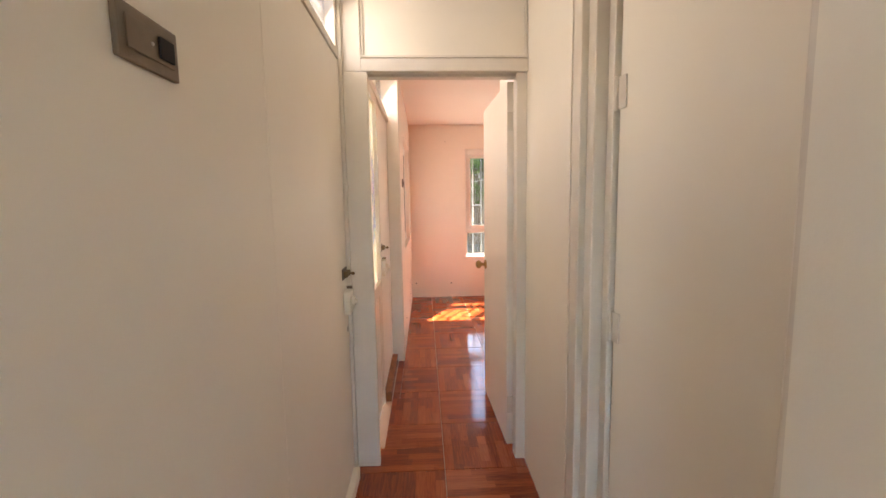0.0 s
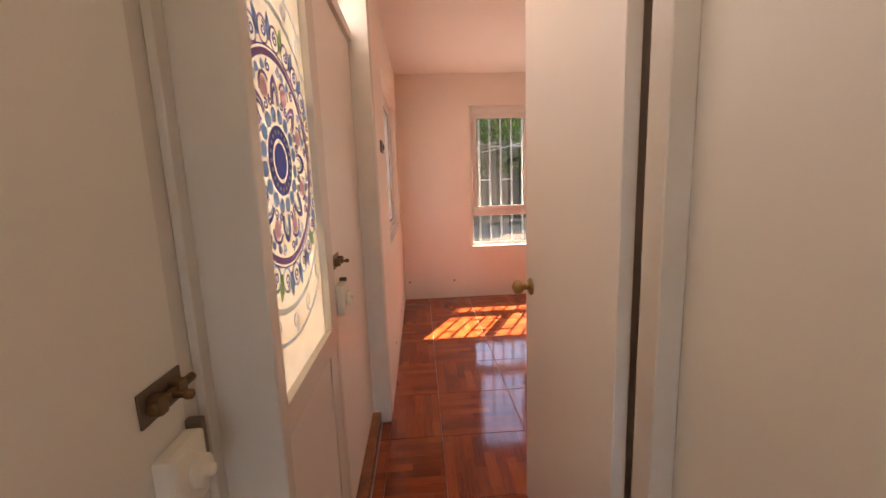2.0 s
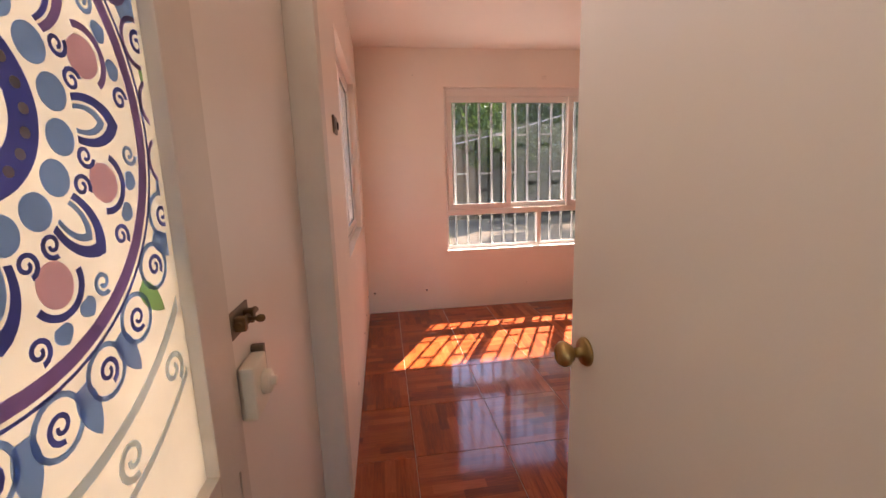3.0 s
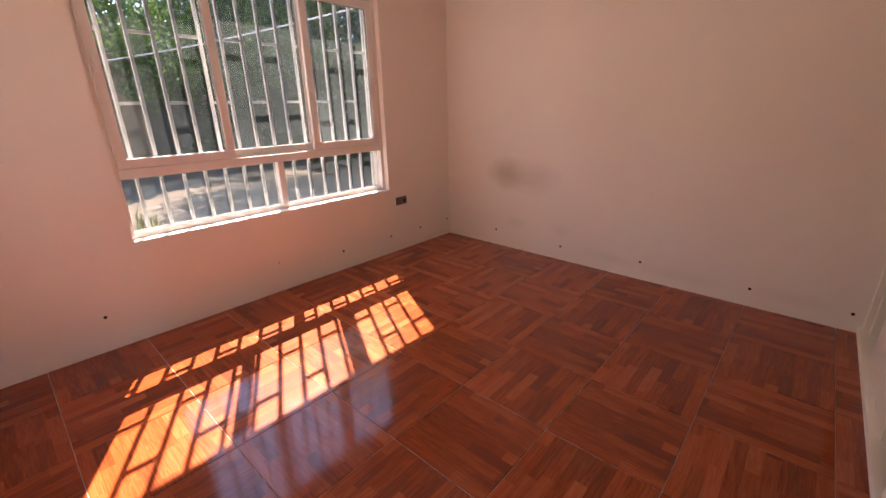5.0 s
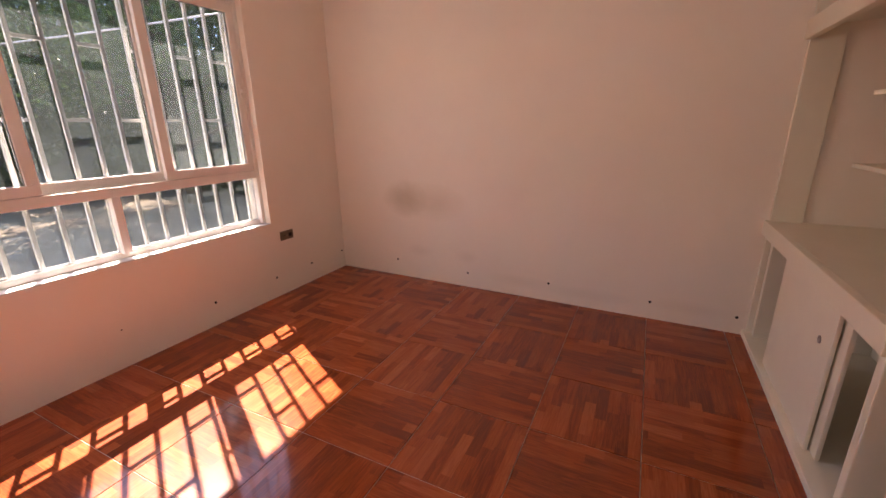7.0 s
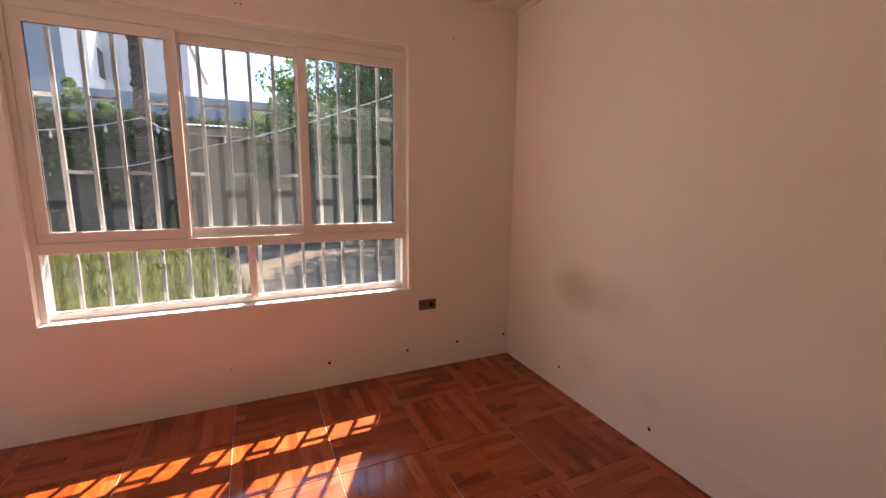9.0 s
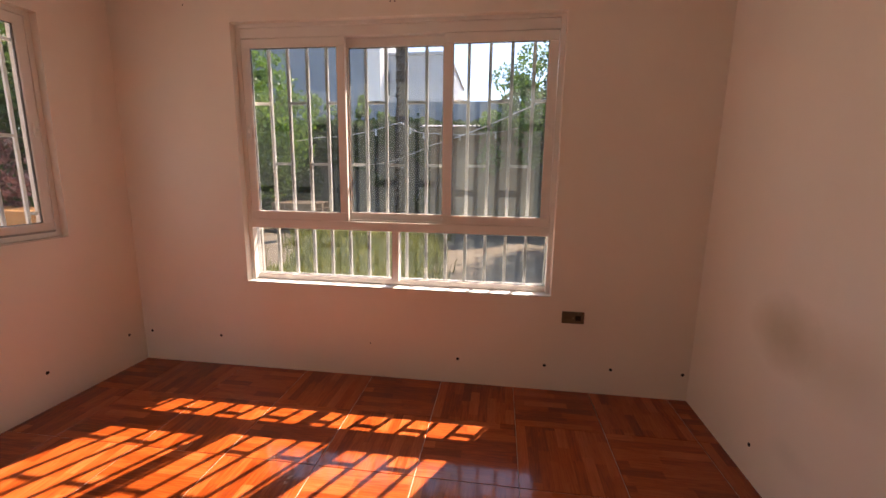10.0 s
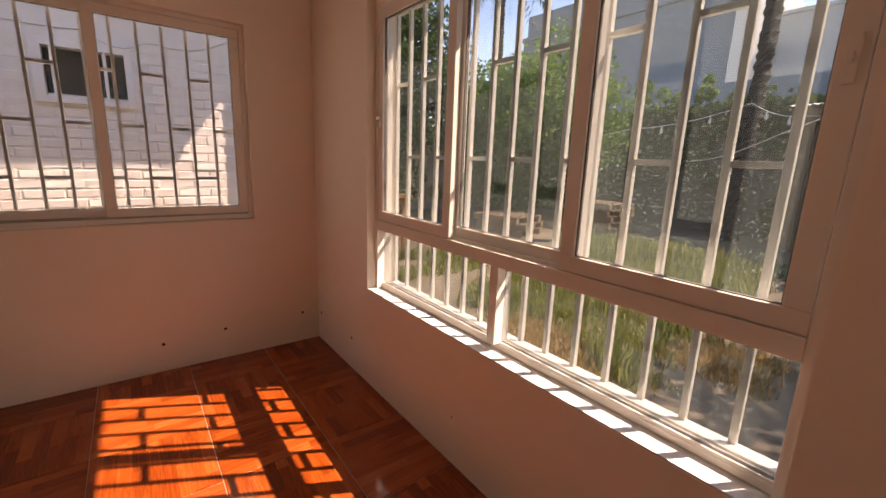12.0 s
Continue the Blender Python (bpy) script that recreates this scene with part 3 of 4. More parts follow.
# entrance door with glazed side panel
ex = -0.10
frame_2 = thing("door_frame_2", "cream-painted entrance frame with a transom light", "door frame", kind="structure")
part("post", multi([(-0.20, 0.0, -2.492, -2.385, -0.003, 2.44)], 0.004), TRIM, frame_2)
part("post", multi([(-0.20, -0.088, -3.916, -3.872, -0.003, 2.44)], 0.003), TRIM, frame_2)
part("post", multi([(-0.16, ex + 0.004, -3.275, -3.235, -0.003, 2.055)], 0.003), TRIM, frame_2)
part("transom", multi([(-0.18, ex + 0.016, -3.871, -2.492, 2.055, 2.105), (-0.18, ex + 0.012, -3.871, -2.492, 2.415, 2.44), (-0.16, ex + 0.004, -3.30, -3.25, 2.105, 2.415)], 0.003), TRIM, frame_2)
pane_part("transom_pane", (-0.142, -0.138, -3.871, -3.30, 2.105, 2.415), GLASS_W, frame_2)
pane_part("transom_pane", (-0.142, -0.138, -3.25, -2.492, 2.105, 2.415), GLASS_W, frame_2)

door_2 = thing("door_2", "plain cream entrance door, closed, with two locks", "door", kind="structure")
part("leaf", bx(-0.142, ex, -3.232, -2.496, 0.075, 2.050, bevel=0.003), DOOR, door_2)
bolt_latch(door_2, ex, -3.185, 1.085)
rim_lock(door_2, ex, -3.185, 0.945)
tagged(part("threshold", multi([(-0.20, -0.055, -3.235, -2.492, -0.003, 0.068)], 0.004), SKIRT), "brown glazed tile threshold under the entrance door", "threshold", kind="structure")

side = thing("side_light", "fixed panel with frosted mandala glass beside the entrance door", "side light")
PY0, PY1, PZ0, PZ1 = -3.850, -3.370, 0.880, 2.000
part("panel_frame", multi([(-0.15, ex + 0.01, -3.871, PY0, 0.03, 2.053), (-0.15, ex + 0.01, PY1, -3.275, 0.83, 2.053), (-0.15, ex + 0.01, PY0, PY1, PZ1, 2.053),
                           (-0.15, ex + 0.01, PY0, PY1, 0.81, PZ0), (-0.15, ex + 0.002, PY1, -3.275, 0.03, 0.83)], 0.003), TRIM, side)
part("lower_panel", bx(-0.14, ex - 0.004, PY0, PY1, 0.03, 0.81, bevel=0.002), DOOR, side)
part("bead", multi([(ex - 0.004, ex + 0.016, PY0 + 0.012, PY1 - 0.012, PZ0, PZ0 + 0.014), (ex - 0.004, ex + 0.016, PY0, PY0 + 0.012, PZ0, PZ1), (ex - 0.004, ex + 0.016, PY1 - 0.012, PY1, PZ0, PZ1)], 0.002), TRIM, side)
mandala_pane = part("frosted_pane", bx(-0.114, -0.110, PY0, PY1, PZ0, PZ1), FROST, side, "backlit cream frosted glass")
mandala_pane.visible_shadow = False


def flat(bm, pts, level):
    bm.faces.new([bm.verts.new((level, y, z)) for y, z in pts])


def clip_to_pane(bm):
    for co, no in (((0, PY0 + 0.013, 0), (0, -1, 0)), ((0, PY1 - 0.013, 0), (0, 1, 0)), ((0, 0, PZ0 + 0.016), (0, 0, -1)), ((0, 0, PZ1 - 0.001), (0, 0, 1))):
        bmesh.ops.bisect_plane(bm, geom=bm.verts[:] + bm.edges[:] + bm.faces[:], plane_co=co, plane_no=no, clear_outer=True)


def print_part(name, shapes, material, level):
    """ONE printed piece: its (y, z) outlines round the mandala's centre, joined and laid on the pane."""
    bm = bmesh.new()
    for pts in shapes:
        flat(bm, pts, level)
    bmesh.ops.remove_doubles(bm, verts=bm.verts, dist=0.0002)
    clip_to_pane(bm)
    if not len(bm.faces):
        bm.free()
        return None
    left, ob = set(bm.faces), None
    while left:
        todo, island = [next(iter(left))], set()
        while todo:
            f = todo.pop()
            if f in left:
                left.discard(f)
                island.add(f)
                todo += [g for v in f.verts for g in v.link_faces if g in left]
        piece = bmesh.new()
        made = {v: piece.verts.new(v.co) for v in dict.fromkeys(v for f in bm.faces if f in island for v in f.verts)}
        for f in bm.faces:
            if f in island:
                piece.faces.new([made[v] for v in f.verts])
        bmesh.ops.recalc_face_normals(piece, faces=piece.faces)
        res = bmesh.ops.extrude_face_region(piece, geom=piece.faces[:])
        bmesh.ops.translate(piece, vec=(0.0006, 0, 0), verts=[v for v in res["geom"] if isinstance(v, bmesh.types.BMVert)])
        ob = part(name, piece, material, mandala_pane)
        ob.visible_shadow = False
    bm.free()
    return ob


def disc(cy, cz, r, n=28, ang=0.0, sq=1.0):
    out = []
    for i in range(n):
        a = 2 * math.pi * i / n
        y, z = r * math.cos(a), r * sq * math.sin(a)
        out.append((cy + y * math.cos(ang) - z * math.sin(ang), cz + y * math.sin(ang) + z * math.cos(ang)))
    return out


def ring(cy, cz, r0, r1, n=64):
    shapes = []
    for i in range(n):
        a, b = 2 * math.pi * i / n, 2 * math.pi * (i + 1) / n
        shapes.append([(cy + r * math.cos(t), cz + r * math.sin(t)) for r, t in ((r0, a), (r1, a), (r1, b), (r0, b))])
    return shapes


def petal(cy, cz, ang, r0, r1, half, n=9):
    """A pointed petal outline from radius r0 to r1."""
    left, right = [], []
    for i in range(n + 1):
        t = i / n
        r = r0 + (r1 - r0) * t
        w = half * math.sin(math.pi * min(1.0, 0.18 + 0.82 * t)) ** 0.8 * (1 if t < 1 else 0)
        left.append((r, w))
        right.append((r, -w))
    pts = left + right[::-1][1:]
    return [(cy + r * math.cos(ang) - w * math.sin(ang), cz + r * math.sin(ang) + w * math.cos(ang)) for r, w in pts]


def chevron(cy, cz, ang, r0, r1, half, thick):
    """A petal's border: two bowed bands that meet in a point."""
    out, n = [], 10
    for s in (1, -1):
        rows = []
        for i in range(n + 1):
            t = i / n
            shape = (1 - t) ** 0.75 * (0.72 + 1.1 * t)
            rows.append(((r0 + (r1 - r0) * t, s * half * shape), (r0 + (r1 - thick * 1.7 - r0) * t, s * (half - thick) * shape)))
        for (a, c), (b, d) in zip(rows, rows[1:]):
            out.append([(cy + r * math.cos(ang) - w * math.sin(ang), cz + r * math.sin(ang) + w * math.cos(ang)) for r, w in (a, b, d, c)])
    return out


def curl(cy, cz, ang, r, size, thick, turn=1):
    """A spiral curl made of short bands, standing at radius r."""
    by, bz = cy + r * math.cos(ang), cz + r * math.sin(ang)
    out, prev = [], None
    for i in range(19):
        t = i / 18
        a = ang + turn * (t * 4.2 * math.pi / 1.6)
        rr = size * (1 - 0.78 * t)
        cur = [(by + q * math.cos(a), bz + q * math.sin(a)) for q in (rr - thick / 2 * (1 - 0.3 * t), rr + thick / 2 * (1 - 0.3 * t))]
        if prev:
            out.append([prev[0], prev[1], cur[1], cur[0]])
        prev = cur
    return out


CY, CZ = -3.652, 1.420
TAU = 2 * math.pi
L1, L2 = -0.1096, -0.1086
print_part("disc", [disc(CY, CZ, 0.043, 40)], NAVY, L1)
print_part("ring", ring(CY, CZ, 0.052, 0.082), NAVY, L1)
for i in range(20):
    print_part("dot", [disc(CY + 0.067 * math.cos(TAU * i / 20), CZ + 0.067 * math.sin(TAU * i / 20), 0.0052, 10)], FROST, L2)
for i in range(16):
    a = TAU * (i + 0.5) / 16
    print_part("dot", [disc(CY + 0.107 * math.cos(a), CZ + 0.107 * math.sin(a), 0.0178, 20)], BLUE, L1)
for i in range(8):
    a, b8 = TAU * i / 8, TAU * (i + 0.5) / 8
    up = math.sin(a) > 0.3
    print_part("petal", chevron(CY, CZ, a, 0.129, 0.198, 0.034, 0.0105), VIOLET if up else NAVY, L1)
    print_part("petal", chevron(CY, CZ, a, 0.129, 0.174, 0.0195, 0.0065), NAVY if up else BLUE, L1)
    print_part("scallop", [disc(CY + 0.170 * math.cos(b8), CZ + 0.170 * math.sin(b8), 0.023, 24, b8, 0.95)], PINK, L1 - 0.0003)
    arch = [sq for sq in ring(CY + 0.170 * math.cos(b8), CZ + 0.170 * math.sin(b8), 0.0275, 0.035, 40)
            if math.hypot(sq[1][0] - CY, sq[1][1] - CZ) > 0.178]
    mid = [k for k in range(1, len(arch)) if math.hypot(arch[k][0][0] - arch[k - 1][3][0], arch[k][0][1] - arch[k - 1][3][1]) > 0.001]
    print_part("arch", arch[mid[0]:] + arch[:mid[0]] if mid else arch, VIOLET if math.sin(b8) > 0 else NAVY, L2 - 0.0004)
    for s in (-1, 1):
        print_part("curl", curl(CY, CZ, b8 + s * 0.12, 0.138, 0.0125, 0.005, -s), NAVY, L2)
        print_part("curl", curl(CY, CZ, a + s * 0.15, 0.211, 0.0135, 0.0055, s), NAVY if s > 0 else BLUE, L2)
        print_part("petal", [petal(CY, CZ, a + s * 0.30, 0.205, 0.226, 0.012)], BLUE, L1)
print_part("ring", ring(CY, CZ, 0.232, 0.248, 90), VIOLET, L1)
print_part("ring", ring(CY, CZ, 0.253, 0.2565, 90), NAVY, L1)
for i in range(24):
    a = TAU * (i + 0.5) / 24
    low = math.sin(a) < -0.3
    print_part("scallop", ring(CY + 0.286 * math.cos(a), CZ + 0.286 * math.sin(a), 0.026, 0.032, 20), VIOLET if not low else BLUE, L1)
    print_part("curl", curl(CY, CZ, a, 0.286, 0.016, 0.0060, 1 if i % 2 else -1), NAVY, L2)
    print_part("petal", [petal(CY, CZ, a + 0.13, 0.272, 0.335, 0.015)], BLUE if i % 4 else GREEN, L1 - 0.0003)
print_part("ring", ring(CY, CZ, 0.352, 0.366, 90), PALE, L1)
for i in range(20):
    print_part("curl", curl(CY, CZ, TAU * i / 20, 0.400, 0.026, 0.009, 1 if i % 2 else -1), PALE, L1)
print_part("ring", ring(CY, CZ, 0.432, 0.442, 90), PALE, L1)

# hallway door on the west side, closed
door_3 = thing("door_3", "plain off-white flush door, closed, with bolt and rim lock", "door", kind="structure")
part("leaf", bx(-0.222, -0.180, -4.9493, -4.037, 0.06, 2.035), HALL, door_3)
bolt_latch(door_3, -0.180, -4.088, 1.06)
rim_lock(door_3, -0.180, -4.088, 0.925)
m = Matrix.Translation((-0.18, -4.062, 0.785)) @ Vector((1, 0, 0)).to_track_quat("Z", "Y").to_matrix().to_4x4()
part("keyhole_plate", lathe(bmesh.new(), [(0.014, 0), (0.014, 0.003), (0.009, 0.004), (0.004, 0.003)], 16, m), STEEL, door_3)
frame_3 = thing("door_frame_3", "off-white painted frame with a transom light over the door", "door frame", kind="structure")
part("post", bx(-0.29, -0.1808, -5.0202, -4.949, -0.003, 2.46), HALL, frame_3)
part("post", multi([(-0.29, -0.186, -4.033, -3.957, -0.003, 2.46), (-0.186, -0.170, -3.990, -3.957, -0.003, 2.46)], 0.003), TRIM, frame_3)
part("transom", multi([(-0.29, -0.174, -4.949, -4.033, 2.04, 2.075), (-0.27, -0.19, -4.949, -4.033, 2.43, 2.46)], 0.003), TRIM, frame_3)
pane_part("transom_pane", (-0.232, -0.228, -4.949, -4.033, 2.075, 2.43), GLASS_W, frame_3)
part("weather_bar", multi([(-0.29, -0.150, -4.949, -4.036, -0.003, 0.055)], 0.006), SHELFPAINT, frame_3, "paint-spattered white threshold")

# hallway door on the east side, closed in a deep frame
frame_4 = thing("door_frame_4", "off-white stepped door frame", "door frame", kind="structure")
part("post", multi([(0.722, 0.86, -4.640, -4.565, -0.003, 2.06), (0.745, 0.86, -4.700, -4.640, -0.003, 2.06), (0.785, 0.86, -4.745, -4.700, -0.003, 2.06)], 0.005), TRIM, frame_4)
part("post", multi([(0.745, 0.86, -5.468, -5.430, -0.003, 2.06)], 0.005), TRIM, frame_4)
part("lintel", multi([(0.745, 0.86, -5.430, -4.745, 2.02, 2.06)], 0.004), TRIM, frame_4)
door_4 = thing("door_4", "off-white flush door, slightly ajar, with paint-covered hinges", "door", at=(0.800, -4.757, 0), kind="structure")
part("leaf", bx(0.0, 0.038, -0.660, 0.0, 0.01, 2.015, bevel=0.003), HALL, door_4)
for z in (0.25, 0.98, 1.70):
    hinge(door_4, -0.007, 0.006, z, "x")
m = Matrix.Translation((0.0, -0.595, 1.200)) @ Vector((-1, 0, 0)).to_track_quat("Z", "Y").to_matrix().to_4x4()
part("knob", lathe(bmesh.new(), [(0.022, 0), (0.022, 0.003), (0.017, 0.006), (0.008, 0.008), (0.008, 0.020), (0.015, 0.025), (0.019, 0.033), (0.019, 0.040), (0.013, 0.047), (0.003, 0.048)], 22, m), OLDBRASS, door_4, "dull metal door knob")
m = Matrix.Translation((0.0, -0.595, 1.130)) @ Vector((-1, 0, 0)).to_track_quat("Z", "Y").to_matrix().to_4x4()
part("keyhole_plate", lathe(bmesh.new(), [(0.010, 0), (0.010, 0.003), (0.006, 0.004), (0.003, 0.003)], 16, m), OLDBRASS, door_4)
door_4.rotation_euler = (0, 0, radians(8))

# ---------------------------------------------------------------- built-in shelves
shelf_unit = thing("built_in_shelves", "cream-painted built-in shelving with a counter and sliding doors", "shelving")
SX0, SX1, SB = 2.025, 3.480, -3.790
part("plinth", multi([(1.827, RX - 0.002, SB, -3.196, -0.003, 0.036)], 0.005), SHELFPAINT, shelf_unit, "chipped white plinth")
part("side_panel", multi([(SX0, SX0 + 0.040, SB, -3.215, 0.036, 2.498)], 0.004), SHELFPAINT, shelf_unit)
part("side_panel", multi([(3.452, 3.51, -3.36, -3.215, 0.036, 2.498)], 0.003), SHELFPAINT, shelf_unit)
part("back_panel", multi([(SX0 + 0.04, RX - 0.002, SB, SB + 0.012, 0.036, 2.498)]), SHELFPAINT, shelf_unit)
part("counter", multi([(SX0 + 0.042, SX1 + 0.03, SB + 0.014, -3.222, 0.715, 0.742), (2.005, SX1 + 0.03, -3.222, -3.192, 0.658, 0.744)], 0.005), SHELFPAINT, shelf_unit, "cream counter board with a deep front edge")
part("beam", multi([(SX0 + 0.042, SX1 + 0.03, -3.232, -3.196, 1.690, 1.785), (SX0 + 0.042, 3.438, SB + 0.014, -3.232, 1.750, 1.775)], 0.004), SHELFPAINT, shelf_unit, "cream front beam under the top compartment")
part("shelf", bx(SX0 + 0.042, 3.00, SB + 0.014, -3.36, 1.392, 1.410, bevel=0.002), SHELFPAINT, shelf_unit)
part("shelf", bx(SX0 + 0.042, 3.02, SB + 0.014, -3.36, 1.092, 1.110, bevel=0.002), SHELFPAINT, shelf_unit)
part("divider", bx(2.66, 2.678, SB + 0.014, -3.375, 1.110, 1.392, bevel=0.002), SHELFPAINT, shelf_unit)
part("divider", bx(2.32, 2.338, SB + 0.014, -3.375, 1.410, 1.750, bevel=0.002), SHELFPAINT, shelf_unit)
part("divider", bx(2.60, 2.618, SB + 0.014, -3.44, 0.742, 1.092, bevel=0.002), SHELFPAINT, shelf_unit)
part("inner_post", bx(3.40, 3.44, SB + 0.014, -3.24, 0.036, 0.715, bevel=0.003), SHELFPAINT, shelf_unit)
for a, b, y, lab in ((2.385, 3.075, -3.243, True), (2.335, 3.02, -3.268, False)):
    d = part("sliding_door", bx(a, b, y, y + 0.016, 0.038, 0.712, bevel=0.003), SHELFPAINT, shelf_unit)
    if lab:
        m = Matrix.Translation((a + 0.105, y + 0.016, 0.475)) @ Vector((0, 1, 0)).to_track_quat("Z", "Y").to_matrix().to_4x4()
        part("finger_pull", lathe(bmesh.new(), [(0.016, 0), (0.016, 0.003), (0.011, 0.004), (0.010, 0.001), (0.003, 0.001)], 18, m), STEEL, d, "round metal finger pull")


# ---------------------------------------------------------------- wall fittings
def wall_box(name, label, category, origin, turn, modules):
    """Flat rectangular plate with its modules, facing -y before the turn."""
    t = thing(name, label, category, at=origin)
    t.rotation_euler = (0, 0, radians(turn))
    part("plate", bx(-0.064, 0.064, -0.009, 0.0, -0.036, 0.036, bevel=0.003), BRONZE, t)
    part("inset", bx(-0.050, 0.050, -0.0115, -0.009, -0.021, 0.021, bevel=0.001), BRONZE, t)
    for c in modules:
        if c == "hole":
            bm = lathe(bmesh.new(), [(0.003, 0), (0.003, 0.0008)], 10, Matrix.Translation((-0.028, -0.0115, 0)) @ Matrix.Rotation(radians(90), 4, "X"))
            for dx in (-0.014, 0.014):
                lathe(bm, [(0.003, 0), (0.003, 0.0008)], 10, Matrix.Translation((-0.028 + dx, -0.0115, 0)) @ Matrix.Rotation(radians(90), 4, "X"))
            part("socket", bm, DARK, t)
        else:
            part("rocker", bx(0.012, 0.044, -0.0165, -0.0115, -0.015, 0.015, bevel=0.002), DARK, t)
    part("screw", lathe(bmesh.new(), [(0.003, 0), (0.002, 0.0015)], 10, Matrix.Translation((0.0, -0.0115, 0)) @ Matrix.Rotation(radians(90), 4, "X")), STEEL, t)
    return t


wall_box("wall_socket", "brown wall socket with a bronze plate under the window", "socket", (2.870, 0.0, 0.474), 0, ("hole", "rocker"))
wall_box("light_switch", "brown light switch on the wall beside the entrance", "switch", (0.0, -2.12, 1.575), 90, ("rocker",))
wall_box("light_switch", "brown light switch on the hallway wall", "switch", (-0.18, -5.395, 1.605), 90, ("rocker",))


def plug(x, y, z, face):
    """Dark screw plug left in the wall, with its rim."""
    bm = lathe(bmesh.new(), [(0.0095, -0.004), (0.0095, 0.0010), (0.006, 0.0016), (0.001, 0.0017)], 10)
    m = Matrix.Translation((x, y, z)) @ Vector(face).to_track_quat("Z", "Y").to_matrix().to_4x4()
    bmesh.ops.transform(bm, matrix=m, verts=bm.verts)
    tagged(part("wall_plug", bm, DARK), "small dark screw plug in the plaster", "wall plug", "wall plugs along the skirting line")


for x, z in ((0.06, 0.205), (0.58, 0.205), (2.19, 0.160), (2.722, 0.158), (3.11, 0.160), (3.515, 0.160)):
    plug(x, 0, z, (0, -1, 0))
for y, z in ((-0.62, 0.150), (-1.308, 0.122), (-1.974, 0.140), (-2.666, 0.122), (-3.16, 0.110)):
    plug(east_x(y), y, z, (-1, 0, 0))
for y, z in ((-0.12, 0.215), (-0.63, 0.20), (-0.975, 0.175), (-1.80, 0.20)):
    plug(0, y, z, (1, 0, 0))
for x, y, z in ((1.775, 0, 2.235), (1.80, 0, 2.255), (1.775, 0, 2.255), (1.80, 0, 2.235), (3.05, 0, 2.24), (3.05, 0, 2.258), (0.515, 0, 2.262), (1.625, 0, 0.224)):
    bm = lathe(bmesh.new(), [(0.004, -0.003), (0.004, 0.001), (0.002, 0.0012)], 8, Matrix.Translation((x, y, z)) @ Vector((0, -1, 0)).to_track_quat("Z", "Y").to_matrix().to_4x4())
    tagged(part("nail_hole", bm, DARK), "tiny dark nail hole in the plaster", "nail hole", "nail holes near the window")

# ---------------------------------------------------------------- outside
GZ = -0.22
ground = solid("ground", [(-400, 400, -400, 600, GZ - 1.0, GZ)], SOIL, "dry bare garden soil with patches of grass", "ground")


def from_quads(name, verts, faces, material, parent=None):
    me = bpy.data.meshes.new(name)
    me.from_pydata(verts, [], faces)
    me.materials.append(material)
    ob = new(name, me)
    if parent is not None:
        ob.parent = parent
    return ob


def leaf_cloud(name, centres, size, material, parent, rng):
    """Leaves as folded quads scattered round the given (centre, radius, count) clumps."""
    vs, fs = [], []
    for (cx, cy, cz), rad, count in centres:
        d = rng.normal(size=(count, 3))
        d /= np.linalg.norm(d, axis=1)[:, None]
        r = rad * rng.uniform(0.35, 1.0, count) ** 0.6
        p = np.array((cx, cy, cz)) + d * r[:, None]
        a = rng.normal(size=(count, 3))
        a[:, 2] -= 0.35
        a /= np.linalg.norm(a, axis=1)[:, None]
        n = rng.normal(size=(count, 3))
        b = np.cross(a, n)
        b /= np.linalg.norm(b, axis=1)[:, None]
        c = np.cross(a, b)
        s = size * rng.uniform(0.6, 1.35, count)
        for i in range(count):
            k = len(vs)
            q, u, w, f = p[i], a[i] * s[i], b[i] * s[i] * 0.42, c[i] * s[i] * 0.16
            vs += [tuple(q - u * 0.5), tuple(q + w - f), tuple(q + u * 0.5), tuple(q - w - f)]
            fs += [(k, k + 1, k + 2), (k, k + 2, k + 3)]
    return from_quads(name, vs, fs, material, parent)


def tree(label, at, height, crown, clumps, per, size, leaf, seed, low=0.45, trunk_r=0.12):
    """Tapered trunk with forking limbs and an uneven crown of leaves."""
    rng = np.random.default_rng(seed)
    t = thing("tree", label, "tree", at=at)
    bm = bmesh.new()
    top = height * 0.62
    lean = rng.uniform(-0.25, 0.25, 2)
    tube(bm, [(0, 0, -0.1), (lean[0] * 0.3, lean[1] * 0.3, top * 0.35), (lean[0], lean[1], top * 0.7), (lean[0] * 1.6, lean[1] * 1.4, top)], [trunk_r, trunk_r * 0.8, trunk_r * 0.55, trunk_r * 0.2], 8)
    cs = []
    for i in range(clumps):
        a = rng.uniform(0, TAU)
        r = crown * math.sqrt(rng.uniform(0.02, 1.0))
        z = height * (low + (1 - low) * rng.uniform(0, 1) * (1 - 0.45 * (r / crown) ** 2))
        p = (r * math.cos(a), r * math.sin(a), z)
        cs.append((p, crown * rng.uniform(0.16, 0.34), per))
        if i % 2 == 0:
            z0 = max(0.3, min(top * 0.9, z - 0.5 * r))
            tube(bm, [(lean[0] * 0.6, lean[1] * 0.6, z0), (p[0] * 0.5, p[1] * 0.5, (z0 + z) / 2 + 0.1), p], [trunk_r * 0.35, trunk_r * 0.2, 0.01], 5)
    part("trunk", bm, BARK, t)
    leaf_cloud("crown", cs, size, leaf, t, rng)
    return t


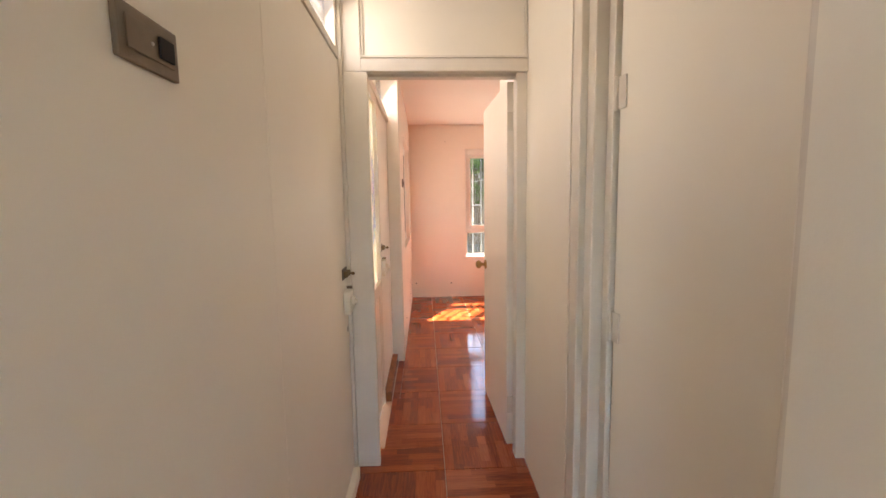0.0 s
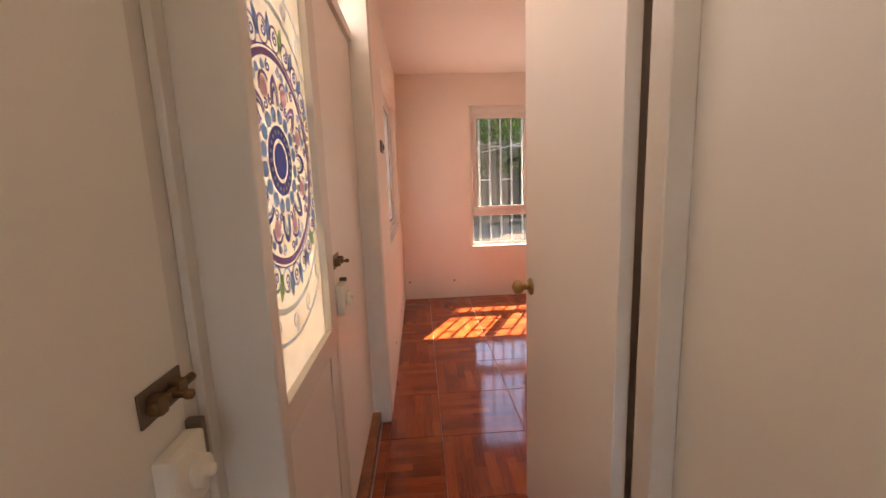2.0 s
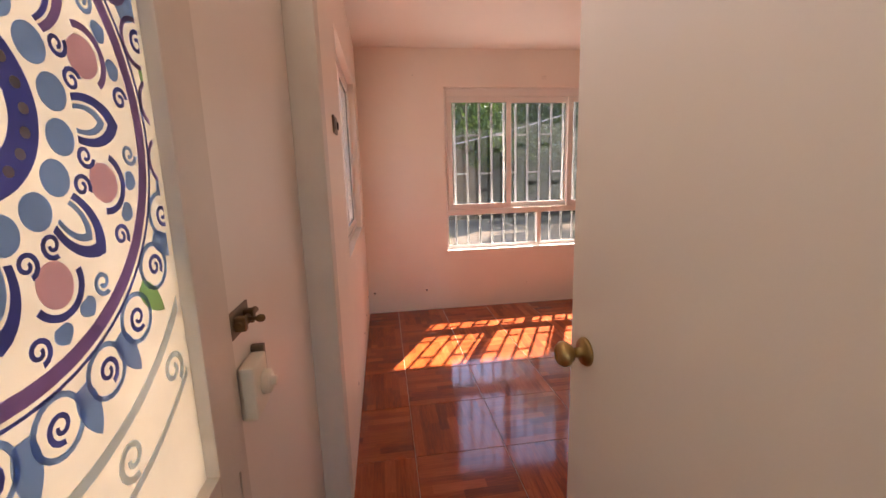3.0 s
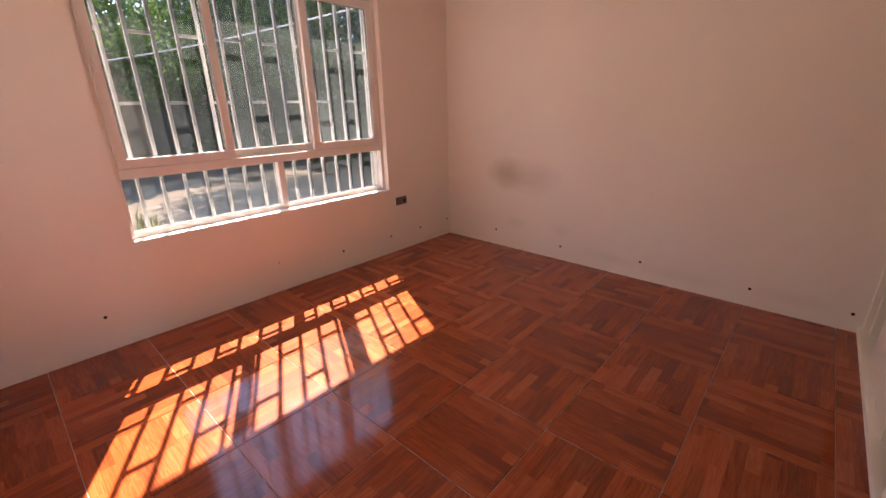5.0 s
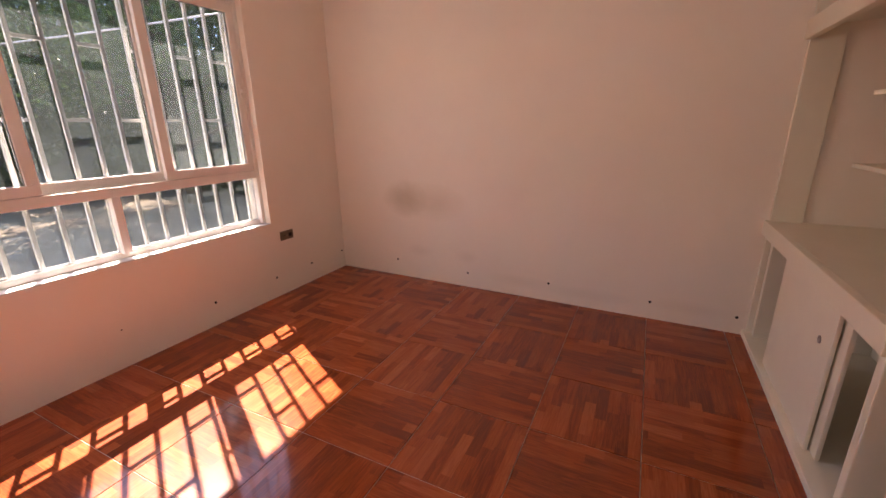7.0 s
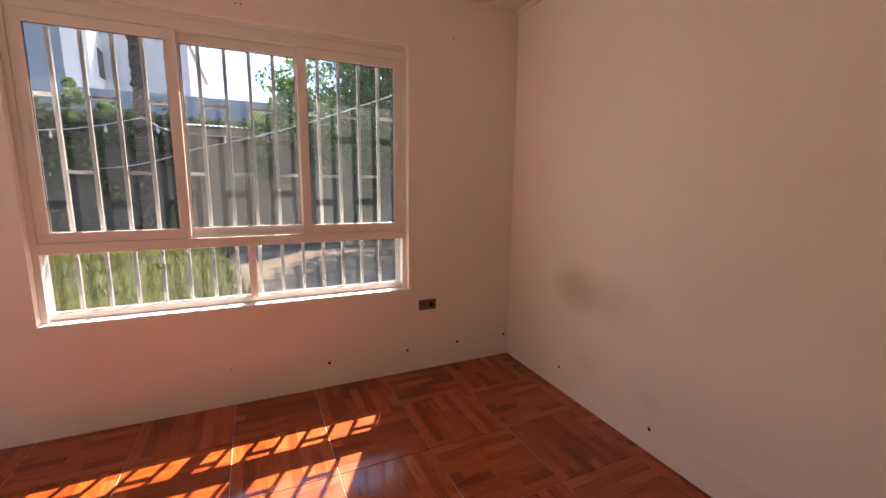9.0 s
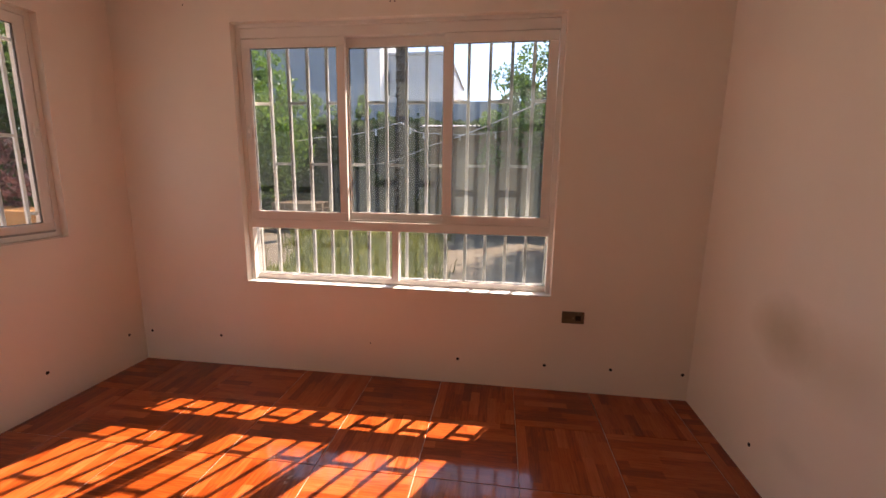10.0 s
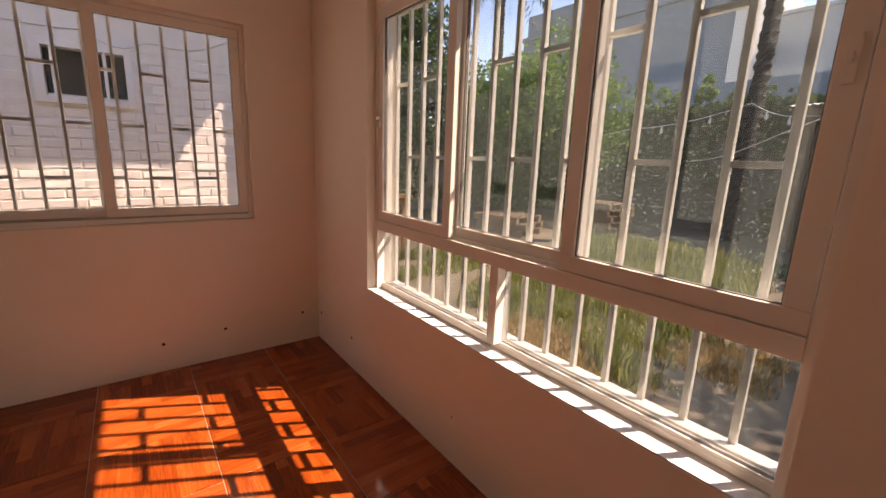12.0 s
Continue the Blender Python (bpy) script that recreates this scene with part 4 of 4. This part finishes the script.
tree("bright green shrubby tree in front of the far wall", (-5.6, 8.7, GZ), 5.0, 2.4, 150, 240, 0.11, LEAF_TREE, 11, low=0.15)
tree("dense dark green tree shading the garden", (6.1, 6.1, GZ), 6.4, 2.6, 170, 230, 0.09, LEAF_DARK, 12, low=0.36, trunk_r=0.16)
tree("light green garden tree beside the wall", (3.3, 10.2, GZ), 5.0, 1.4, 70, 200, 0.09, LEAF_TREE, 13, low=0.35)
tree("dark bushy tree with pinkish leaves by the neighbour", (-5.0, 2.6, GZ), 4.6, 1.4, 40, 120, 0.10, LEAF_DARK, 14, low=0.2)
tree("shrub with pink flowering tips", (-4.3, 1.9, GZ), 2.9, 0.8, 22, 90, 0.07, LEAF_PINK, 15, low=0.3, trunk_r=0.05)
tree("small bright yellow-green tree behind the wall", (-2.4, 12.6, GZ), 4.5, 0.75, 14, 110, 0.10, LEAF_TREE, 16, low=0.6, trunk_r=0.06)
tree("small grey-green tree behind the wall", (-4.0, 12.8, GZ), 4.7, 0.9, 14, 100, 0.10, LEAF_TREE, 17, low=0.6, trunk_r=0.06)

tree("tall dark green tree over the fence", (-7.2, 4.6, GZ), 6.0, 2.0, 110, 200, 0.12, LEAF_DARK, 18, low=0.35, trunk_r=0.14)
tree("bright green bush against the corrugated fence", (-6.6, 8.2, GZ), 4.2, 1.9, 90, 190, 0.11, LEAF_TREE, 19, low=0.12)


def palm_tree(label, at, seed, sway):
    """Ringed trunk that sways a little, and a head of drooping feathered fronds."""
    palm = thing("palm_tree", label, "palm tree", at=at)
    r = np.random.default_rng(seed)
    bm, prev = bmesh.new(), None
    for k in range(104):
        z = -0.1 + 0.105 * k
        rad = 0.165 + (0.030 if k % 2 else 0.0) - 0.0006 * k + (0.06 * math.exp(-k / 5))
        cx = sway * math.sin(z * 0.28)
        ring_ = [bm.verts.new((cx + rad * (1 + 0.10 * r.normal()) * math.cos(TAU * i / 11 + k * 0.4), rad * (1 + 0.10 * r.normal()) * math.sin(TAU * i / 11 + k * 0.4), z)) for i in range(11)]
        if prev:
            for i in range(11):
                bm.faces.new((prev[i], prev[(i + 1) % 11], ring_[(i + 1) % 11], ring_[i]))
        else:
            bm.faces.new(ring_[::-1])
        prev = ring_
    bm.faces.new(prev)
    part("trunk", bm, PALMBARK, palm)
    fr, ff = [], []
    for i in range(26):
        a, up = r.uniform(0, TAU), r.uniform(0.1, 1.2)
        for k in range(16):
            t0 = k / 16
            rad, z = 2.4 * t0, 10.9 + up * t0 * 1.6 - 2.4 * t0 * t0
            c = (rad * math.cos(a), rad * math.sin(a), z)
            for sd in (-1, 1):
                q = len(fr)
                w = 0.5 * (1 - t0 * 0.6)
                fr += [c, (c[0] + 0.14 * math.cos(a) - sd * w * math.sin(a), c[1] + 0.14 * math.sin(a) + sd * w * math.cos(a), z - 0.25), (c[0] + 0.1 * math.cos(a), c[1] + 0.1 * math.sin(a), z)]
                ff.append((q, q + 1, q + 2))
    from_quads("fronds", fr, ff, LEAF_DARK, palm)


# extra tree, placed so that its shadow darkens the sunlit soil
tree("dark green tree added behind the garden wall to shade the soil", (6.3, 12.6, GZ), 6.6, 2.2, 90, 190, 0.11, LEAF_DARK, 20, low=0.4, trunk_r=0.14)
palm_tree("tall palm with a rough dark trunk in the garden", (-0.62, 9.9, GZ), 5, 0.10)
palm_tree("tall palm standing beyond the garden wall", (-13.9, 15.0, GZ), 6, 0.06)

# far garden wall overgrown with creeper
garden_wall = thing("garden_wall", "tall dark garden wall overgrown with creeper", "garden wall")
part("wall", bx(-16, 14, 11.2, 11.45, GZ, 2.75), VINEWALL, garden_wall)
part("side_wall", bx(7.4, 7.6, 0.3, 11.2, GZ, 2.7), VINEWALL, garden_wall)
rng = np.random.default_rng(21)
vs, fs = [], []
for i in range(36000):
    x, z = rng.uniform(-11, 8), GZ + 3.15 * rng.uniform(0, 1) ** 0.75
    if z < 2.3 and noise.noise(Vector((x * 0.8, z * 0.9, 3.3))) < -0.12 + 0.2 * (1 - z / 2.4) - 0.05:
        continue
    y = 11.2 - abs(rng.normal(0, 0.14)) - (0.12 if z > 2.4 else 0)
    a, s = rng.uniform(0, TAU), rng.uniform(0.06, 0.13)
    tl = rng.uniform(-0.5, 0.5, 2)
    k = len(vs)
    for q in range(4):
        u, w = math.cos(a + q * math.pi / 2) * s, math.sin(a + q * math.pi / 2) * s * 0.8
        vs.append((x + u, y + u * tl[0] + w * tl[1], z + w))
    fs.append((k, k + 1, k + 2, k + 3))
for i in range(9000):
    x = rng.uniform(-11, 8)
    crest = 2.72 + 0.22 * noise.noise(Vector((x * 0.6, 0.0, 9.1)))
    y, z = 11.15 - rng.uniform(-0.35, 0.32), crest + rng.normal(0, 0.13)
    a, s = rng.uniform(0, TAU), rng.uniform(0.05, 0.11)
    tl = rng.uniform(-0.8, 0.8, 2)
    k = len(vs)
    for q in range(4):
        u, w = math.cos(a + q * math.pi / 2) * s, math.sin(a + q * math.pi / 2) * s * 0.8
        vs.append((x + u, y + u * tl[0] + w * tl[1], z + w))
    fs.append((k, k + 1, k + 2, k + 3))
for i in range(9000):
    y, z = rng.uniform(0.4, 11.0), GZ + 3.1 * rng.uniform(0, 1) ** 0.8
    x = 7.4 - abs(rng.normal(0, 0.15))
    a, s = rng.uniform(0, TAU), rng.uniform(0.06, 0.13)
    tl = rng.uniform(-0.5, 0.5, 2)
    k = len(vs)
    for n in range(4):
        u, w = math.cos(a + n * math.pi / 2) * s, math.sin(a + n * math.pi / 2) * s * 0.8
        vs.append((x + u * tl[0] + w * tl[1], y + u, z + w))
    fs.append((k, k + 1, k + 2, k + 3))
tagged(from_quads("creeper", vs, fs, LEAF_VINE, garden_wall), kind="stuff")

# grass
rng = np.random.default_rng(31)
vs, fs = [], []


def tuft(x, y, h, count):
    for i in range(count):
        bx_, by_ = x + rng.normal(0, 0.06), y + rng.normal(0, 0.06)
        a, l = rng.uniform(0, TAU), rng.uniform(0.2, 1.0) * h * 0.6
        hh, w = h * rng.uniform(0.5, 1.2), 0.006 + 0.004 * rng.uniform()
        dx, dy = math.cos(a), math.sin(a)
        k = len(vs)
        vs.extend([(bx_ - dy * w, by_ + dx * w, GZ), (bx_ + dy * w, by_ - dx * w, GZ),
                   (bx_ + dx * l * 0.35 + dy * w * 0.8, by_ + dy * l * 0.35 - dx * w * 0.8, GZ + hh * 0.65), (bx_ + dx * l * 0.35 - dy * w * 0.8, by_ + dy * l * 0.35 + dx * w * 0.8, GZ + hh * 0.65),
                   (bx_ + dx * l, by_ + dy * l, GZ + hh)])
        fs.extend([(k, k + 1, k + 2, k + 3), (k + 3, k + 2, k + 4)])


for i in range(4200):
    y = rng.uniform(1.7, 7.2)
    left, right = -0.7 - 0.35 * (y - 2.2), 1.75 - 0.10 * y
    x = rng.uniform(left - 0.3, right + 0.15)
    n = noise.noise(Vector((x * 0.9, y * 0.7, 7.7)))
    inside = min(1.0, (x - left) / 0.4, (right - x) / 0.3, (y - 1.6) / 0.6)
    if n + inside * 0.9 > 0.25:
        tuft(x, y, 0.07 + 0.15 * max(0, n + 0.4) + rng.uniform(0, 0.08), 9)
for i in range(420):
    x, y = rng.uniform(-2.8, -1.5), rng.uniform(1.1, 3.4)
    if noise.noise(Vector((x * 0.9, y * 0.8, 2.2))) > -0.2:
        tuft(x, y, rng.uniform(0.06, 0.18), 7)
for i in range(420):
    x, y = rng.uniform(-0.5, 1.7), rng.uniform(1.0, 2.0)
    if noise.noise(Vector((x * 1.4, y * 1.4, 5.2))) > -0.05:
        tuft(x, y, rng.uniform(0.03, 0.09), 6)
tagged(from_quads("grass", vs, fs, GRASS), "long dry yellow-green garden grass", "grass", kind="stuff")
vs, fs = [], []
for i in range(2400):
    x, y = rng.uniform(0.2, 2.1), rng.uniform(1.4, 3.1)
    if noise.noise(Vector((x * 1.1, y * 1.3, 1.4))) > -0.12:
        tuft(x, y, rng.uniform(0.02, 0.10), 8)
tagged(from_quads("straw", vs, fs, STRAW), "dry orange-brown straw and dead grass on the soil", "straw", kind="stuff")
vs, fs = [], []
for i in range(520):
    y = rng.uniform(2.6, 7.4)
    x = rng.uniform(-0.9 - 0.35 * (y - 2.2), 1.9 - 0.08 * y)
    if noise.noise(Vector((x * 0.7, y * 0.6, 4.1))) > 0.0:
        tuft(x, y, rng.uniform(0.22, 0.45), 7)
tagged(from_quads("weeds", vs, fs, LEAF_WEED), "tall dark olive weeds standing in the grass", "weeds", kind="stuff")


# pallets and planks lying in the garden
def pallet(at, turn, label):
    p = thing("wooden_pallet", label, "pallet", "pallets in the garden", at)
    p.rotation_euler = (0, 0, radians(turn))
    for k in range(6):
        part("board", bx(-0.6, 0.6, -0.5 + k * 0.178, -0.5 + k * 0.178 + 0.10, 0.122, 0.144, bevel=0.003), WOOD, p)
    for y in (-0.5, -0.05, 0.40):
        part("bearer", bx(-0.6, 0.6, y, y + 0.10, 0.0, 0.122, bevel=0.004), WOOD, p)
    return p


for k, (px, py, turn, lab) in enumerate(((-3.75, 5.9, 14, "pale weathered pallet lying on bare soil"), (-3.72, 5.93, 19, "pale weathered pallet stacked on another"), (-3.78, 5.88, 9, "pale weathered pallet on top of a low stack"))):
    pallet((px, py, GZ + 0.146 * k), turn, lab)
for k in range(5):
    pallet((-2.95 + 0.03 * (k % 2), 8.3, GZ + 0.146 * k), -8 + 5 * (k % 3), "weathered pallet in a tall stack by the wall" if k else "weathered pallet under a tall stack")

# corrugated fence on the garden's west side
fence = thing("corrugated_fence", "pale grey corrugated metal fence with wooden posts", "fence")
for k in range(9):
    y0 = 0.9 + k * 1.1
    vs, fs = [], []
    for i in range(23):
        y, x = y0 + i * 0.05, -8.3 + (0.012 if i % 2 else -0.012)
        vs += [(x, y, GZ), (x, y, 1.75), (x - 0.004, y, 1.75), (x - 0.004, y, GZ)]
        if i:
            n = 4 * i
            fs += [(n - 4, n, n + 1, n - 3), (n - 2, n + 2, n + 3, n - 1), (n - 3, n + 1, n + 2, n - 2)]
    from_quads("sheet", vs, fs, ZINC, fence)
    part("post", bx(-8.28, -8.2, y0 - 0.04, y0 + 0.04, GZ, 1.85, bevel=0.004), WOOD, fence)

# shed by the garden wall
shed = thing("garden_shed", "small brick-brown shed with a corrugated roof", "shed")
part("wall", bx(0.35, 3.4, 9.9, 11.1, GZ, 2.45), WOOD, shed)
vs, fs = [], []
for k in range(61):
    x = 0.1 + k * 0.06
    z = 0.018 * (1 if k % 2 else -1)
    vs += [(x, 9.5, 2.66 + z), (x, 11.15, 2.86 + z), (x, 11.15, 2.85 + z), (x, 9.5, 2.65 + z)]
    if k:
        q = 4 * k
        fs += [(q - 4, q, q + 1, q - 3), (q - 2, q + 2, q + 3, q - 1), (q - 4, q - 1, q + 3, q), (q - 3, q + 1, q + 2, q - 2)]
from_quads("roof", vs, fs, ZINC, shed)
part("eave_board", bx(0.2, 3.5, 9.62, 9.70, 2.40, 2.64), WOOD, shed)
part("post", bx(0.5, 0.6, 9.60, 9.70, GZ, 2.4), WOOD, shed)

# buildings beyond
far = thing("office_building", "blue-grey flat-roofed building behind the garden", "building")
part("wall", bx(-16, -4.55, 19, 30, GZ, 8.6), BLUEWALL, far)
part("parapet", bx(-16.1, -4.5, 18.9, 19.2, 8.6, 8.85, bevel=0.02), BLUEWALL, far)
part("upper_storey", bx(-16, -8.2, 19.3, 30, 8.85, 10.1), BLUEWALL, far)
part("corner_strip", bx(-4.55, -3.75, 18.8, 29, GZ, 8.9, bevel=0.02), STUCCO, far, "white rendered corner strip")
pw = part("window", bx(-3.752, -3.70, 19.6, 20.6, 5.4, 6.8, bevel=0.01), STUCCO, far)
part("pane", bx(-3.705, -3.69, 19.7, 20.5, 5.5, 6.7), DARKGLASS, pw)
far2 = thing("grey_building", "pale grey rendered building with a plain gable", "building")
part("wall", bx(-3.75, -0.55, 20.5, 30, GZ, 7.55), GREYWALL, far2)
part("coping", bx(-3.75, -0.45, 20.4, 30, 7.55, 7.7, bevel=0.02), GREYWALL, far2)
part("low_wing", bx(-9.0, 16.0, 15.6, 16.2, GZ, 4.35), BLUEWALL, far2, "long low blue-grey wall")

# string lights
def cable(name, pts, r, mat, parent=None):
    out = []
    for a, b in zip(pts, pts[1:]):
        for k in range(12):
            t0 = k / 12
            p = Vector(a).lerp(Vector(b), t0)
            p.z -= 0.10 * math.sin(math.pi * t0)
            out.append(p)
    out.append(Vector(pts[-1]))
    return part(name, tube(bmesh.new(), out, r, 5), mat, parent)


lights = thing("string_lights", "white cable with bare bulbs hung across the garden", "string lights")
span = [(-5.0, 8.0, 2.05), (-2.6, 8.6, 2.25), (-0.45, 9.4, 2.75), (0.5, 9.5, 2.45), (3.0, 9.4, 2.6), (5.6, 6.0, 3.6)]
cable("cable", span, 0.011, WIRE, lights)
for a, b in zip(span, span[1:]):
    for t0 in (0.3, 0.7):
        p = Vector(a).lerp(Vector(b), t0)
        p.z -= 0.10 * math.sin(math.pi * t0)
        part("bulb", lathe(bmesh.new(), [(0.014, 0.0), (0.016, -0.05), (0.03, -0.10), (0.036, -0.13), (0.025, -0.165), (0.006, -0.175)], 10, Matrix.Translation(p)), BULB, lights)
tagged(cable("overhead_cable", [(3.9, 0.9, 2.45), (0.9, 6.5, 1.9), (-1.5, 9.3, 1.55)], 0.010, WIRE), "pale cable slung across the garden", "cable")

# ---------------------------------------------------------------- neighbour's house on the west
NX = -2.4
house = thing("neighbour_house", "white-painted brick house with a shaded wall and small barred window", "house")
nb_wall = part("wall", multi([(NX - 0.25, NX - 0.008, -8.5, -1.57, GZ, 2.285), (NX - 0.25, NX - 0.008, -0.975, 0.04, GZ, 2.285), (NX - 0.25, NX - 0.008, -1.57, -0.975, GZ, 1.79), (NX - 0.25, NX - 0.008, -1.57, -0.975, 2.225, 2.285)]), MORTAR, house)
part("pilaster", bx(NX - 0.35, NX + 0.10, 0.04, 0.46, GZ, 2.985, bevel=0.006), STUCCO, house, "smooth white corner pillar")
part("stucco_band", bx(NX - 0.25, NX - 0.002, -8.5, 0.04, 2.285, 2.99), STUCCO, house, "smooth plastered band above the bricks")
part("eave", multi([(NX - 0.6, NX + 0.68, -8.6, 0.66, 2.99, 3.05), (NX + 0.64, NX + 0.68, -8.6, 0.66, 2.93, 2.99)]), STUCCO, house, "white boarded eave")
part("roof", bx(NX - 6, NX + 0.72, -8.7, 0.70, 3.05, 3.2), ZINC, house)
nwin = part("window", multi([(NX - 0.02, NX + 0.03, -1.645, -1.565, 1.735, 2.282), (NX - 0.02, NX + 0.03, -0.98, -0.925, 1.735, 2.282), (NX - 0.02, NX + 0.03, -1.565, -0.98, 2.22, 2.282), (NX - 0.02, NX + 0.045, -1.565, -0.98, 1.735, 1.795)], 0.004), STUCCO, house, "white-framed small window")
part("pane", bx(NX - 0.15, NX - 0.14, -1.57, -0.975, 1.79, 2.225), DARKGLASS, nwin)
part("mullion", bx(NX - 0.12, NX - 0.08, -1.278, -1.236, 1.795, 2.22), STUCCO, nwin)
for y in (-1.50, -1.13):
    part("bar", bx(NX - 0.010, NX + 0.010, y - 0.013, y + 0.013, 1.795, 2.22, bevel=0.003), IRON, nwin)
part("sash_rail", bx(NX - 0.12, NX - 0.08, -1.565, -0.98, 1.795, 1.825), STUCCO, nwin)
tagged(cable("wall_cable", [(NX + 0.015, -2.6, 2.60), (NX + 0.015, -1.25, 2.40), (NX + 0.015, -0.78, 2.38), (NX + 0.015, 0.04, 2.58)], 0.006, WIRE), "thin cable stapled along the neighbour's wall", "cable")

bench = thing("wooden_table", "orange-brown wooden table in the garden", "table", at=(-3.3, 2.1, GZ))
part("tabletop", bx(-0.7, 0.7, -0.4, 0.4, 0.98, 1.03, bevel=0.006), ORANGEWOOD, bench)
part("apron", multi([(-0.62, 0.62, -0.34, -0.31, 0.84, 0.98), (-0.62, 0.62, 0.31, 0.34, 0.84, 0.98)]), ORANGEWOOD, bench)
for x in (-0.62, 0.56):
    for y in (-0.34, 0.28):
        part("leg", bx(x, x + 0.06, y, y + 0.06, 0.0, 0.84, bevel=0.004), ORANGEWOOD, bench)

# ---------------------------------------------------------------- bricks of the neighbour's wall
rng = np.random.default_rng(41)
brick_meshes = []
for k in range(6):
    bm = box(bmesh.new(), -0.02, 0.0, -0.144, 0.144, -0.0405, 0.0405, bevel=0.009)
    for v in bm.verts:
        v.co += Vector((rng.normal(0, 0.0018), rng.normal(0, 0.0025), rng.normal(0, 0.0025)))
    brick_meshes.append(mesh_of("brick", bm, BRICK))
for row in range(19):
    z = 0.535 + row * 0.0935
    y = -2.90 + (0.15 if row % 2 else 0)
    while y < -0.10:
        if not (1.70 < z < 2.32 and -1.645 - 0.13 < y < -0.925 + 0.13):
            ob = part("brick", brick_meshes[int(rng.integers(6))], None, nb_wall)
            ob.location = (NX + rng.normal(0, 0.0025), y, z)
        y += 0.302

# ---------------------------------------------------------------- floor tiles
PITCH, OX, OY = 0.4515, 0.283, -0.400
full = {}
areas = ((0.002, RX - 0.002, SY + 0.004, -0.002), (-0.05, 0.716, -3.80, SY + 0.004), (-0.05, 0.0, SY + 0.006, -2.494), (-0.176, 0.716, -7.495, -3.80))


def tile_mesh(mat, x0, x1, y0, y1):
    bm = box(bmesh.new(), x0, x1, y0, y1, -0.012, 0.0)
    tops = [e for e in bm.edges if all(abs(v.co.z) < 1e-6 for v in e.verts)]
    bmesh.ops.bevel(bm, geom=tops, offset=0.0012, segments=1, affect="EDGES")
    return mesh_of("tile", bm, mat)


for i in range(-2, 9):
    for j in range(-2, 18):
        x0, y1 = OX + (i - 0) * PITCH, OY - j * PITCH
        cx, cy = x0 + PITCH / 2, y1 - PITCH / 2
        h = PITCH / 2 - 0.0016
        mat = TILE_X if (i + j) % 2 == 0 else TILE_Y
        for ax0, ax1, ay0, ay1 in areas:
            a, b, c, d = max(ax0, cx - h), min(ax1, cx + h), max(ay0, cy - h), min(ay1, cy + h)
            if b - a < 0.006 or d - c < 0.006:
                continue
            whole = b - a > 2 * h - 1e-4 and d - c > 2 * h - 1e-4
            key = mat.name if whole else None
            me = full.get(key) if whole else None
            if me is None:
                me = tile_mesh(mat, a - cx, b - cx, c - cy, d - cy)
                if whole:
                    full[key] = me
            ob = part("tile", me, None, floor)
            ob.location = (cx, cy, 0.0)
